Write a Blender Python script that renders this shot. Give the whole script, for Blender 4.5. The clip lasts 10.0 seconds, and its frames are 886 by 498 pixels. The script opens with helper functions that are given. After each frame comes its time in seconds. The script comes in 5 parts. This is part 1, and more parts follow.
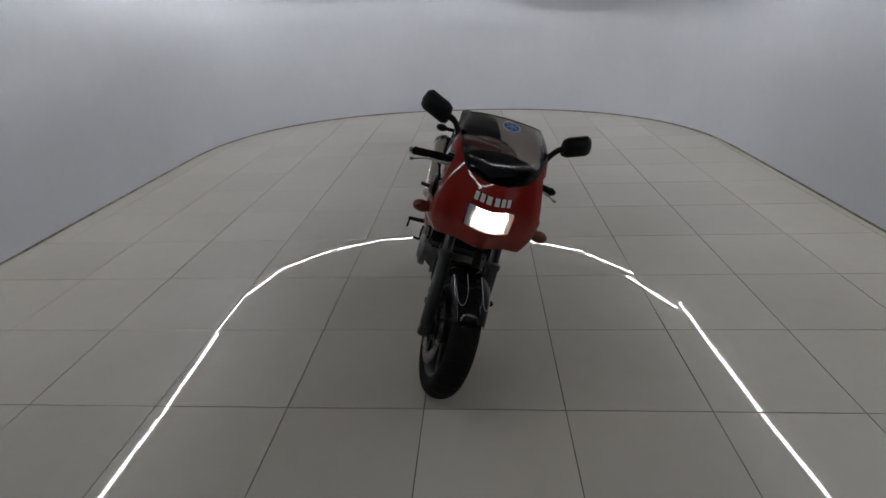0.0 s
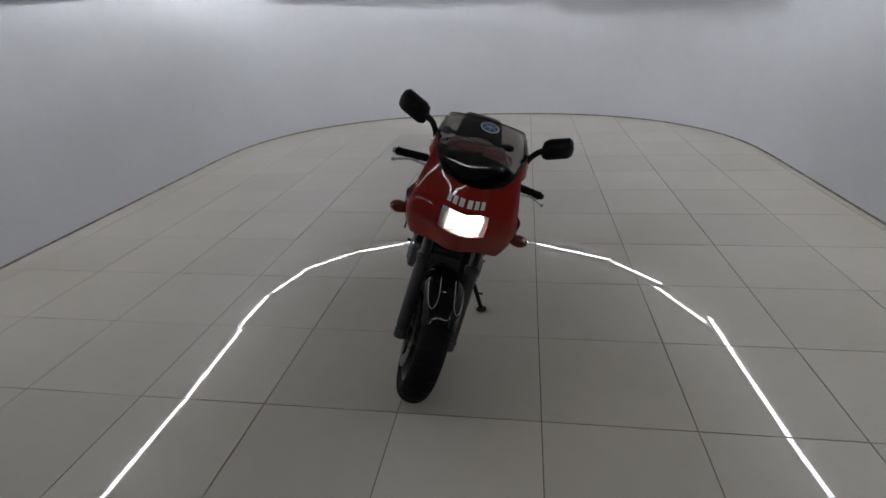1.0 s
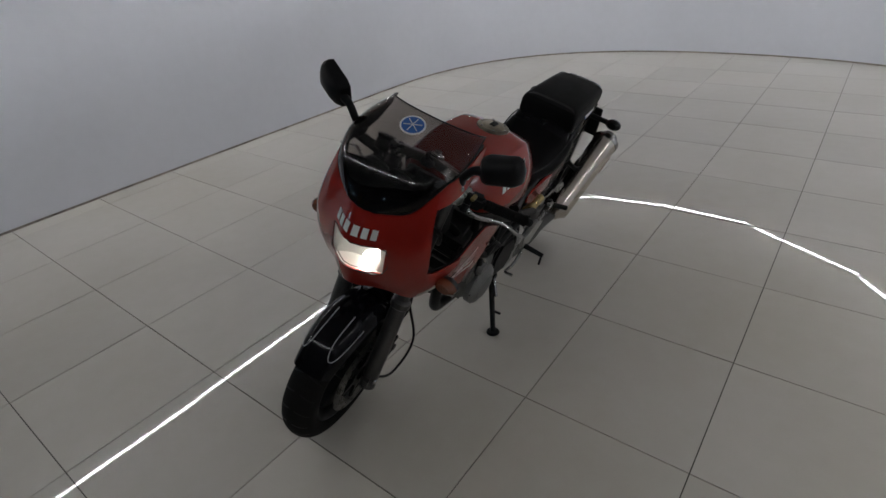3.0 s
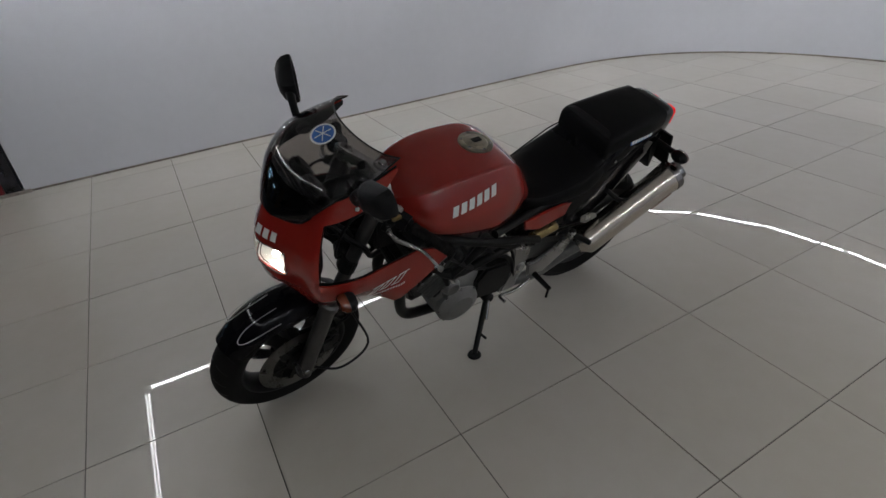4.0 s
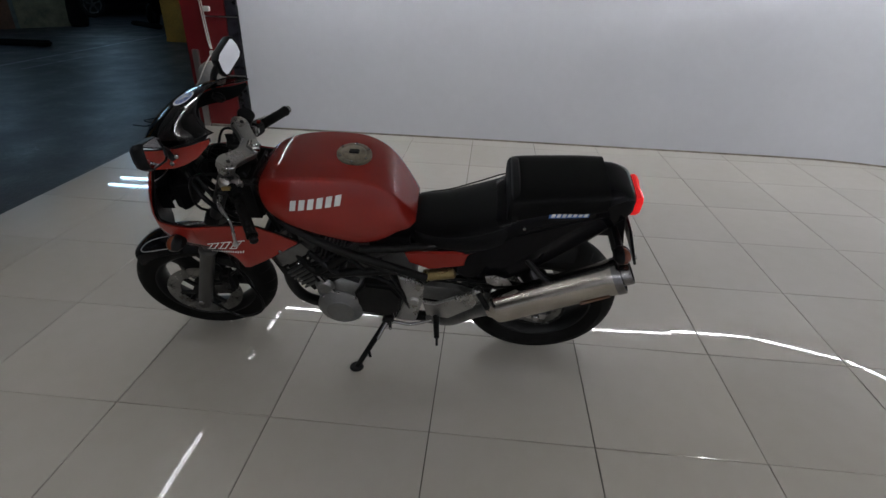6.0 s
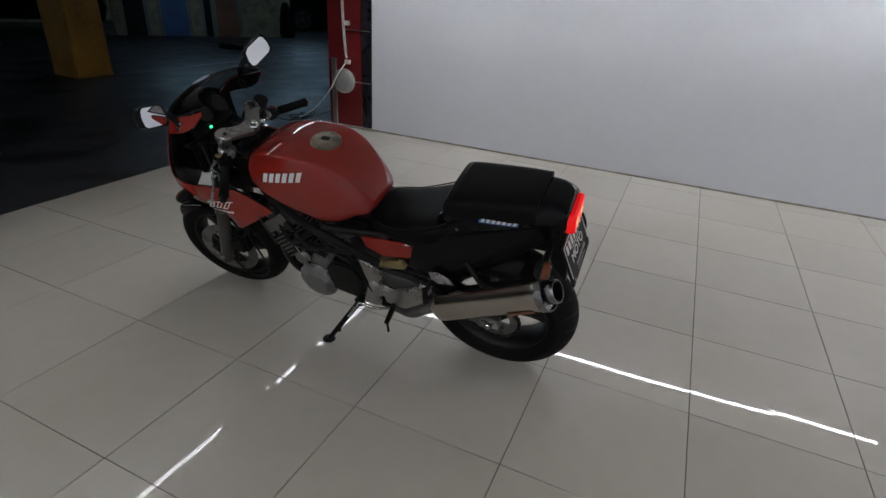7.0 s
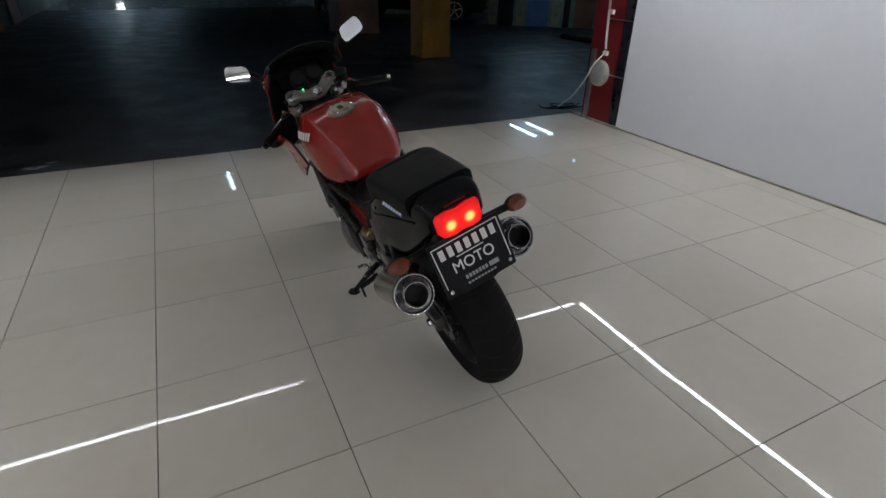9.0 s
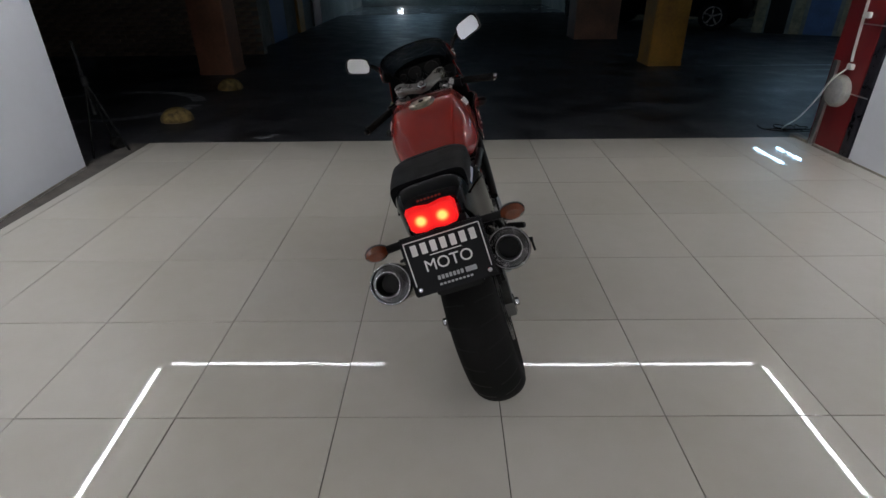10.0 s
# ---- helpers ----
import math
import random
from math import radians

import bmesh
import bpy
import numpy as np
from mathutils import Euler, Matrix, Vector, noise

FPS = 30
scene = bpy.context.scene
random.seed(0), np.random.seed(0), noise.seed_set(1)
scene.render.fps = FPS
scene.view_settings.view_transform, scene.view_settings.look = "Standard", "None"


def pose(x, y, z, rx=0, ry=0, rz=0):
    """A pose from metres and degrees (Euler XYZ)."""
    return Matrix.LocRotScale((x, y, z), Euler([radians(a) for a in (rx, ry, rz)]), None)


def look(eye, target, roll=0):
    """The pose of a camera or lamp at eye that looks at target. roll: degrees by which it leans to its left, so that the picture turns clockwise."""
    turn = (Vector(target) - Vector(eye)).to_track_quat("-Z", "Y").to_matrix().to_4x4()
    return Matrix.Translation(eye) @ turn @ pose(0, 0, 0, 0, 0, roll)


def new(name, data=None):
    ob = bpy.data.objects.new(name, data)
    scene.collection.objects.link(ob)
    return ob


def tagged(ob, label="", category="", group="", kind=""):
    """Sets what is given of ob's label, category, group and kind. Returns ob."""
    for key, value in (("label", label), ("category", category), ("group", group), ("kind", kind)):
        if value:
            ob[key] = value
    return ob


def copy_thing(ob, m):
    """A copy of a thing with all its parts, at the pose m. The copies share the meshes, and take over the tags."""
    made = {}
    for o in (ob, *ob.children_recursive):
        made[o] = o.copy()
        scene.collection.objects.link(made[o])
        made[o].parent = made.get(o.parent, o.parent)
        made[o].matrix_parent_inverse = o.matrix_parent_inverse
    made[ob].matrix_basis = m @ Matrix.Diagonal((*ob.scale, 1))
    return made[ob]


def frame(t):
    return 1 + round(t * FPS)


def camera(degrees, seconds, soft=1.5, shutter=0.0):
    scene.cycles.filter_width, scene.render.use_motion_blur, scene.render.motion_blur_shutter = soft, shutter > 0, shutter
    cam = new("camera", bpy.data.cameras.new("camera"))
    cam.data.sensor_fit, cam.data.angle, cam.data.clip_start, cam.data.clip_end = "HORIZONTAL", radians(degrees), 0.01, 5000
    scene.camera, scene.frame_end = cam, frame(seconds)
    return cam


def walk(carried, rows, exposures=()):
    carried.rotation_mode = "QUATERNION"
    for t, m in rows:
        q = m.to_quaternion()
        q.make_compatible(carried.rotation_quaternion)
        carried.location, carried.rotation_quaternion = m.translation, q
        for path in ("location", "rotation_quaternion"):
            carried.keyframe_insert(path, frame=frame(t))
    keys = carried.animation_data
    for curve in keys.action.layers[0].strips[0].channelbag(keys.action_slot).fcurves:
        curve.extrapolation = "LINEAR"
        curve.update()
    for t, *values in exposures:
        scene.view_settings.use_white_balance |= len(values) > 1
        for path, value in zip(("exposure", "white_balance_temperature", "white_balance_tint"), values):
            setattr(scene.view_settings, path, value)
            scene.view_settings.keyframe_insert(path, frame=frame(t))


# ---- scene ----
SIZE = 1.072  # the plan below is drawn with 0.56 tiles; true ones are 0.60 m wide
cam = camera(80.3, 10.0)

PATH = [
    (0, (0.235, -1.622, 1.465), (0.091, 0.184, 0.619), -2.6),
    (0.5, (0.355, -1.617, 1.453), (0.126, 0.189, 0.626), -2.8),
    (1, (0.479, -1.57, 1.431), (0.179, 0.227, 0.608), -3.0),
    (1.5, (0.701, -1.386, 1.376), (0.2, 0.354, 0.526), -3.1),
    (2, (0.86, -1.137, 1.427), (0.21, 0.5, 0.481), -4.1),
    (2.2, (0.948, -1.078, 1.445), (0.24, 0.525, 0.484), -5.4),
    (3.3, (1.313, -0.43, 1.444), (0.083, 0.764, 0.414), -4.5),
    (3.5, (1.374, -0.315, 1.429), (0.072, 0.803, 0.402), -4.2),
    (4, (1.589, 0.014, 1.459), (0.082, 0.797, 0.402), -4.6),
    (4.5, (1.668, 0.262, 1.404), (0.069, 0.867, 0.366), -1.4),
    (5, (1.75, 0.581, 1.398), (0.053, 0.987, 0.422), 1.1),
    (5.5, (1.841, 0.952, 1.437), (0.09, 1.052, 0.475), 1.6),
    (6, (1.845, 1.243, 1.397), (0.084, 1.109, 0.457), 2.1),
    (6.2, (1.841, 1.436, 1.378), (0.087, 1.124, 0.475), 1.8),
    (7.3, (1.701, 2.115, 1.379), (0.124, 1.294, 0.461), 3.3),
    (7.5, (1.599, 2.236, 1.4), (0.091, 1.318, 0.459), 2.4),
    (8, (1.365, 2.519, 1.4), (0.045, 1.348, 0.459), 2.1),
    (8.5, (1.146, 2.786, 1.421), (0.092, 1.369, 0.482), 1.1),
    (9, (0.838, 2.869, 1.379), (0.05, 1.295, 0.43), 1.2),
    (9.5, (0.522, 2.913, 1.353), (0.057, 1.214, 0.406), 0.7),
    (10, (0.178, 3.001, 1.348), (0.197, 1.233, 0.414), -0.7),
]
walk(cam, [(t, look(Vector(eye) * SIZE, Vector(target) * SIZE, roll)) for t, eye, target, roll in PATH],
     exposures=[(0, -1.16), (2, -1.00), (3.5, -0.92), (4.5, -0.80), (6, -0.71), (7.5, -0.61), (10, -0.47)])


# ---- world and light ----
world = bpy.data.worlds.new("world")
world.use_nodes = True
world.node_tree.nodes["Background"].inputs[0].default_value = (0.02, 0.025, 0.03, 1)
world.node_tree.nodes["Background"].inputs[1].default_value = 1.0
scene.world = world

LED_POWER = 241.0
LED_Z = 1.905
CEIL_Z = 1.96
TILE = 0.56


# ---- materials ----
def mat(name, col, rough=0.5, metal=0.0, spread=0.06, scale=6.0, bump=0.0, bump_scale=60.0, coat=0.0,
        rough_spread=0.08, second=None, per_object=0.0, spec=0.5, world_grain=False, detail=6):
    m = bpy.data.materials.new(name)
    m.use_nodes = True
    nt = m.node_tree
    b = nt.nodes["Principled BSDF"]
    tc = nt.nodes.new("ShaderNodeTexCoord")
    n1 = nt.nodes.new("ShaderNodeTexNoise")
    n1.inputs["Scale"].default_value, n1.inputs["Detail"].default_value = scale, detail
    n2 = nt.nodes.new("ShaderNodeTexNoise")
    n2.inputs["Scale"].default_value, n2.inputs["Detail"].default_value = scale * 11, 4
    if world_grain:
        geo = nt.nodes.new("ShaderNodeNewGeometry")
        where = geo.outputs["Position"]
    else:
        where = tc.outputs["Object"]
    for n in (n1, n2):
        nt.links.new(where, n.inputs["Vector"])
    add = nt.nodes.new("ShaderNodeMath")
    add.operation = "MULTIPLY_ADD"
    nt.links.new(n2.outputs["Fac"], add.inputs[0])
    add.inputs[1].default_value = 0.4
    nt.links.new(n1.outputs["Fac"], add.inputs[2])
    ramp = nt.nodes.new("ShaderNodeValToRGB")
    lo = second or tuple(max(0.0, c * (1 - spread * 2)) for c in col)
    hi = tuple(min(1.0, c * (1 + spread)) for c in col)
    ramp.color_ramp.elements[0].position, ramp.color_ramp.elements[1].position = 0.45, 0.95
    ramp.color_ramp.elements[0].color, ramp.color_ramp.elements[1].color = (*lo, 1), (*hi, 1)
    nt.links.new(add.outputs[0], ramp.inputs[0])
    out = ramp.outputs[0]
    if per_object:
        info = nt.nodes.new("ShaderNodeObjectInfo")
        hsv = nt.nodes.new("ShaderNodeHueSaturation")
        mr = nt.nodes.new("ShaderNodeMapRange")
        mr.inputs["To Min"].default_value, mr.inputs["To Max"].default_value = 1 - per_object, 1 + per_object
        nt.links.new(info.outputs["Random"], mr.inputs["Value"])
        nt.links.new(mr.outputs[0], hsv.inputs["Value"])
        nt.links.new(out, hsv.inputs["Color"])
        out = hsv.outputs[0]
    nt.links.new(out, b.inputs["Base Color"])
    mr2 = nt.nodes.new("ShaderNodeMapRange")
    mr2.inputs["From Min"].default_value, mr2.inputs["From Max"].default_value = 0.4, 1.0
    mr2.inputs["To Min"].default_value = max(0.0, rough - rough_spread)
    mr2.inputs["To Max"].default_value = min(1.0, rough + rough_spread)
    nt.links.new(add.outputs[0], mr2.inputs["Value"])
    nt.links.new(mr2.outputs[0], b.inputs["Roughness"])
    b.inputs["Metallic"].default_value = metal
    b.inputs["Specular IOR Level"].default_value = spec
    b.inputs["Coat Weight"].default_value = coat
    b.inputs["Coat Roughness"].default_value = 0.03
    if bump:
        n3 = nt.nodes.new("ShaderNodeTexNoise")
        n3.inputs["Scale"].default_value, n3.inputs["Detail"].default_value = bump_scale, 3
        nt.links.new(where, n3.inputs["Vector"])
        bp = nt.nodes.new("ShaderNodeBump")
        bp.inputs["Strength"].default_value, bp.inputs["Distance"].default_value = bump, 0.004
        nt.links.new(n3.outputs["Fac"], bp.inputs["Height"])
        nt.links.new(bp.outputs[0], b.inputs["Normal"])
    return m


def glow(name, col, strength):
    m = bpy.data.materials.new(name)
    m.use_nodes = True
    b = m.node_tree.nodes["Principled BSDF"]
    b.inputs["Base Color"].default_value = (*col, 1)
    b.inputs["Emission Color"].default_value = (*col, 1)
    b.inputs["Emission Strength"].default_value = strength
    return m


def clear(name, tint, opacity, rough=0.0):
    """See-through plastic: tinted transparency under a glossy skin."""
    m = bpy.data.materials.new(name)
    m.use_nodes = True
    nt = m.node_tree
    nt.nodes.clear()
    out = nt.nodes.new("ShaderNodeOutputMaterial")
    tr = nt.nodes.new("ShaderNodeBsdfTransparent")
    tr.inputs[0].default_value = (*tint, 1)
    body = nt.nodes.new("ShaderNodeBsdfPrincipled")
    body.inputs["Base Color"].default_value = (0.11, 0.11, 0.115, 1)
    body.inputs["Roughness"].default_value = 0.6
    body.inputs["Specular IOR Level"].default_value = 0.0
    gl = nt.nodes.new("ShaderNodeBsdfGlossy")
    gl.inputs["Roughness"].default_value = rough
    m1 = nt.nodes.new("ShaderNodeMixShader")
    m1.inputs[0].default_value = opacity
    nt.links.new(tr.outputs[0], m1.inputs[1])
    nt.links.new(body.outputs[0], m1.inputs[2])
    lw = nt.nodes.new("ShaderNodeLayerWeight")
    lw.inputs[0].default_value = 0.5
    pw = nt.nodes.new("ShaderNodeMath")
    pw.operation = "POWER"
    pw.inputs[1].default_value = 5.0
    nt.links.new(lw.outputs["Facing"], pw.inputs[0])
    fr = nt.nodes.new("ShaderNodeMath")
    fr.operation = "MULTIPLY_ADD"
    fr.inputs[1].default_value, fr.inputs[2].default_value = 0.9, 0.035
    nt.links.new(pw.outputs[0], fr.inputs[0])
    m2 = nt.nodes.new("ShaderNodeMixShader")
    nt.links.new(fr.outputs[0], m2.inputs[0])
    nt.links.new(m1.outputs[0], m2.inputs[1])
    nt.links.new(gl.outputs[0], m2.inputs[2])
    nt.links.new(m2.outputs[0], out.inputs[0])
    return m


M_WALL = mat("wall_paint", (0.722, 0.736, 0.795), 0.75, spread=0.025, scale=1.2, bump=0.12, bump_scale=90)
M_CEIL = mat("ceiling_paint", (0.82, 0.82, 0.83), 0.8, spread=0.03, scale=1.0)
M_TILE = mat("porcelain_tile", (0.437, 0.412, 0.372), 0.30, spread=0.035, second=(0.405, 0.376, 0.322), detail=1, scale=0.9, per_object=0.05, spec=0.20, rough_spread=0.0, coat=0.6, world_grain=True)
M_TILE.node_tree.nodes["Principled BSDF"].inputs["Coat Roughness"].default_value = 0.004
M_GROUT = mat("grout", (0.085, 0.076, 0.067), 0.9, spread=0.3, scale=5)
M_TRIM = mat("skirting", (0.30, 0.27, 0.24), 0.7, spread=0.3, scale=9)
M_REDPOST = mat("red_post_paint", (0.17, 0.011, 0.013), 0.45, spread=0.12, scale=5, bump=0.05)
M_DARKPANEL = mat("dark_panel", (0.018, 0.018, 0.024), 0.3, spread=0.8, scale=14)
M_ALU = mat("bare_aluminium", (0.55, 0.55, 0.54), 0.38, 1.0, spread=0.12, scale=12)
M_WHITEPL = mat("white_plastic", (0.70, 0.70, 0.67), 0.45, spread=0.05, scale=8)
# beige-grey, darkened because the booth's light hardly reaches the post lamp
M_LAMPPL = mat("dimmed_lamp_plastic", (0.40, 0.39, 0.355), 0.5, spread=0.15, scale=14)
M_GREYPL = mat("grey_plastic", (0.33, 0.33, 0.33), 0.5, spread=0.1, scale=30)
M_ASPHALT = mat("garage_asphalt", (0.033, 0.033, 0.038), 0.46, spread=0.55, spec=0.4, scale=2.2, detail=8, bump=0.8, bump_scale=60, rough_spread=0.20)
M_LINE = mat("road_paint", (0.30, 0.31, 0.33), 0.6, spread=0.45, scale=9)
M_YELLOW = mat("yellow_pillar_paint", (0.42, 0.20, 0.022), 0.6, spread=0.25, scale=2, bump=0.2)
M_BROWN = mat("brown_pillar_paint", (0.20, 0.085, 0.045), 0.65, spread=0.25, scale=2, bump=0.2)
M_PALEBRICK = mat("pale_brick", (0.30, 0.25, 0.16), 0.85, spread=0.3, scale=5, bump=0.4, bump_scale=30)
M_BRICK = mat("brick", (0.20, 0.14, 0.10), 0.85, spread=0.3, scale=8, per_object=0.2, bump=0.3)
M_MORTAR = mat("mortar", (0.16, 0.14, 0.12), 0.9, spread=0.2, scale=8)
M_BLUE = mat("blue_door_paint", (0.05, 0.10, 0.24), 0.5, spread=0.2, scale=3)
M_CONC = mat("garage_concrete", (0.20, 0.19, 0.17), 0.85, spread=0.25, scale=1.1, bump=0.3)
# damp floor, its colour raised to stand in for lamplight at the lane's end
M_WETLIT = mat("damp_concrete_lit", (0.15, 0.15, 0.155), 0.20, spread=0.4, scale=1.6, detail=5, rough_spread=0.14, bump=0.25, bump_scale=12)
M_DOME = mat("yellow_concrete", (0.22, 0.15, 0.05), 0.85, spread=0.45, scale=16, bump=0.6, bump_scale=70)

M_RED = mat("red_lacquer", (0.222, 0.0150, 0.0098), 0.55, spread=0.04, scale=4, spec=0.03, coat=1.0, rough_spread=0.03)
M_RED.node_tree.nodes["Principled BSDF"].inputs["Coat Roughness"].default_value = 0.0
M_BLACK = mat("black_lacquer", (0.004, 0.004, 0.005), 0.08, spread=0.1, scale=4, rough_spread=0.02, spec=0.13)
M_PLASTIC = mat("black_plastic", (0.0055, 0.0055, 0.0062), 0.45, spread=0.2, scale=18, spec=0.17, bump=0.06, bump_scale=200)
M_VINYL = mat("black_vinyl", (0.004, 0.004, 0.0044), 0.52, spread=0.2, scale=14, spec=0.09, bump=0.18, bump_scale=260)
M_RUBBER = mat("tyre_rubber", (0.006, 0.0056, 0.0053), 0.8, spread=0.35, scale=9, spec=0.15, bump=0.12, bump_scale=90)
M_WHEEL = mat("dark_cast_wheel", (0.008, 0.008, 0.0085), 0.42, 0.0, spec=0.25, spread=0.2, scale=10)
M_DISC = mat("steel_disc", (0.21, 0.207, 0.20), 0.30, 1.0, spread=0.15, scale=20)
M_FORK = mat("fork_grey", (0.075, 0.072, 0.07), 0.38, 0.6, spread=0.15, scale=9)
M_STEEL = mat("brushed_muffler", (0.52, 0.48, 0.43), 0.21, 1.0, spread=0.06, scale=3, detail=2, rough_spread=0.04)
M_CHROME = mat("chrome", (0.42, 0.42, 0.42), 0.18, 1.0, spread=0.05, scale=8, rough_spread=0.04)
M_ENGINE = mat("engine_alloy", (0.165, 0.165, 0.16), 0.42, 0.7, spread=0.18, scale=11, bump=0.12)
M_COVER = mat("cover_alloy", (0.165, 0.165, 0.162), 0.4, 0.5, spread=0.15, scale=13)
M_ENGDARK = mat("engine_black", (0.012, 0.0117, 0.0115), 0.5, 0.2, spec=0.25, spread=0.4, scale=11, bump=0.12)
M_FRAME = mat("frame_black", (0.005, 0.005, 0.005), 0.42, spread=0.2, scale=10, spec=0.16)
M_CLAMP = mat("clamp_alloy", (0.42, 0.415, 0.405), 0.29, 0.92, spread=0.1, scale=14)
M_CAP = mat("cap_alloy", (0.30, 0.26, 0.20), 0.4, 0.7, spread=0.3, scale=30)
M_GOLD = mat("gold_canister", (0.34, 0.26, 0.12), 0.3, 0.9, spread=0.15, scale=14)
M_AMBER = mat("amber_lens", (0.125, 0.030, 0.012), 0.18, spread=0.15, scale=30, coat=0.4)
M_DECAL = mat("white_decal", (0.70, 0.69, 0.67), 0.4, spread=0.06, scale=20)
M_BLUEDECAL = mat("blue_decal", (0.03, 0.12, 0.38), 0.35, spread=0.1, scale=20)
M_PLATE = mat("plate_black", (0.008, 0.008, 0.009), 0.45, spread=0.1, scale=12, spec=0.12)
M_MIRROR = mat("mirror_glass", (0.88, 0.89, 0.90), 0.015, 1.0, spread=0.01, scale=3, rough_spread=0.005)
M_SCREEN = clear("smoked_screen", (0.54, 0.52, 0.515), 0.012)
M_HEADBULB = glow("headlight_bulb", (1.0, 0.95, 0.86), 520.0)
M_REFLECTOR = mat("reflector_silver", (0.85, 0.84, 0.82), 0.32, 1.0, spread=0.04, scale=40, rough_spread=0.05, bump=0.3, bump_scale=160)
M_HEADLENS = clear("headlight_glass", (0.97, 0.97, 0.95), 0.03)
scatter = M_HEADLENS.node_tree.nodes.new("ShaderNodeBsdfTranslucent")
scatter.inputs[0].default_value = (0.9, 0.88, 0.84, 1)
mix_in = [n for n in M_HEADLENS.node_tree.nodes if n.bl_idname == "ShaderNodeMixShader"][0]
M_HEADLENS.node_tree.links.new(scatter.outputs[0], mix_in.inputs[2])


def lamp_lens(name, bulbs):
    """A red lens lit from inside: brightest and most orange over its bulbs."""
    m = glow(name, (0.9, 0.012, 0.012), 1.0)
    nt = m.node_tree
    b = nt.nodes["Principled BSDF"]
    tc = nt.nodes.new("ShaderNodeTexCoord")
    total = None
    for c in bulbs:
        d = nt.nodes.new("ShaderNodeVectorMath")
        d.operation = "DISTANCE"
        nt.links.new(tc.outputs["Object"], d.inputs[0])
        d.inputs[1].default_value = c
        r = nt.nodes.new("ShaderNodeMapRange")
        r.interpolation_type = "SMOOTHERSTEP"
        r.inputs["From Min"].default_value, r.inputs["From Max"].default_value = 0.046, 0.002
        nt.links.new(d.outputs["Value"], r.inputs["Value"])
        if total is None:
            total = r.outputs[0]
        else:
            mx = nt.nodes.new("ShaderNodeMath")
            mx.operation = "MAXIMUM"
            nt.links.new(total, mx.inputs[0])
            nt.links.new(r.outputs[0], mx.inputs[1])
            total = mx.outputs[0]
    vor = nt.nodes.new("ShaderNodeTexVoronoi")
    vor.inputs["Scale"].default_value = 160
    nt.links.new(tc.outputs["Object"], vor.inputs["Vector"])
    ramp = nt.nodes.new("ShaderNodeValToRGB")
    els = ramp.color_ramp.elements
    els[0].position, els[0].color = 0.0, (0.55, 0.004, 0.006, 1)
    els[1].position, els[1].color = 1.0, (2.6, 1.2, 0.30, 1)
    for at, col in ((0.35, (0.95, 0.008, 0.008, 1)), (0.68, (1.2, 0.035, 0.014, 1)), (0.84, (1.6, 0.28, 0.05, 1))):
        els.new(at).color = col
    nt.links.new(total, ramp.inputs[0])
    nt.links.new(ramp.outputs[0], b.inputs["Emission Color"])
    mr = nt.nodes.new("ShaderNodeMapRange")
    mr.inputs["From Max"].default_value = 0.006
    mr.inputs["To Min"].default_value, mr.inputs["To Max"].default_value = 1.35, 0.95
    nt.links.new(vor.outputs["Distance"], mr.inputs["Value"])
    nt.links.new(mr.outputs[0], b.inputs["Emission Strength"])
    b.inputs["Roughness"].default_value = 0.15
    return m


M_REDLENS = lamp_lens("tail_lens", [(0.038, 1.742, 0.812), (-0.022, 1.742, 0.812)])
M_LED = glow("led_strip", (0.95, 0.97, 1.0), LED_POWER)
M_LED_DIM = glow("led_strip_weaker", (0.95, 0.97, 1.0), LED_POWER * 0.32)
M_TUBE = glow("garage_tube", (0.46, 0.74, 1.0), 34.0)
# glow of the helper lamps behind the bright spots on the lane floor
M_SPOTLAMP = glow("spot_lamp_glass", (0.85, 0.93, 1.0), 80.0)
M_GREENLED = glow("neutral_lamp", (0.05, 1.0, 0.35), 4.0)
M_ENDCAP = mat("dull_chrome", (0.27, 0.265, 0.27), 0.24, 1.0, spread=0.2, scale=30)


# ---- shape helpers ----
def part(name, bm, material, parent=None, label="", smooth=True, group=""):
    me = bpy.data.meshes.new(name)
    bmesh.ops.recalc_face_normals(bm, faces=bm.faces)
    bm.to_mesh(me)
    bm.free()
    if smooth:
        me.shade_smooth()
        me.set_sharp_from_angle(angle=radians(38))
    me.materials.append(material)
    ob = new(name, me)
    if parent is not None:
        ob.parent = parent
    return tagged(ob, label, group=group)


def thing(name, m, label, category, group="", kind=""):
    ob = new(name)
    ob.empty_display_size = 0.1
    ob.matrix_basis = m
    return tagged(ob, label, category, group, kind)


def merge(*bms):
    out = bmesh.new()
    for b in bms:
        me = bpy.data.meshes.new("tmp")
        b.to_mesh(me)
        b.free()
        out.from_mesh(me)
        bpy.data.meshes.remove(me)
    return out


def moved(bm, m):
    bmesh.ops.transform(bm, matrix=m, verts=bm.verts)
    return bm


def box(x, y, z, sx, sy, sz, bev=0.004, seg=2):
    bm = bmesh.new()
    bmesh.ops.create_cube(bm, size=1)
    bmesh.ops.scale(bm, vec=(sx, sy, sz), verts=bm.verts)
    if bev:
        bmesh.ops.bevel(bm, geom=bm.edges[:], offset=min(bev, 0.45 * min(sx, sy, sz)), segments=seg, affect="EDGES")
    bmesh.ops.translate(bm, vec=(x, y, z), verts=bm.verts)
    return bm


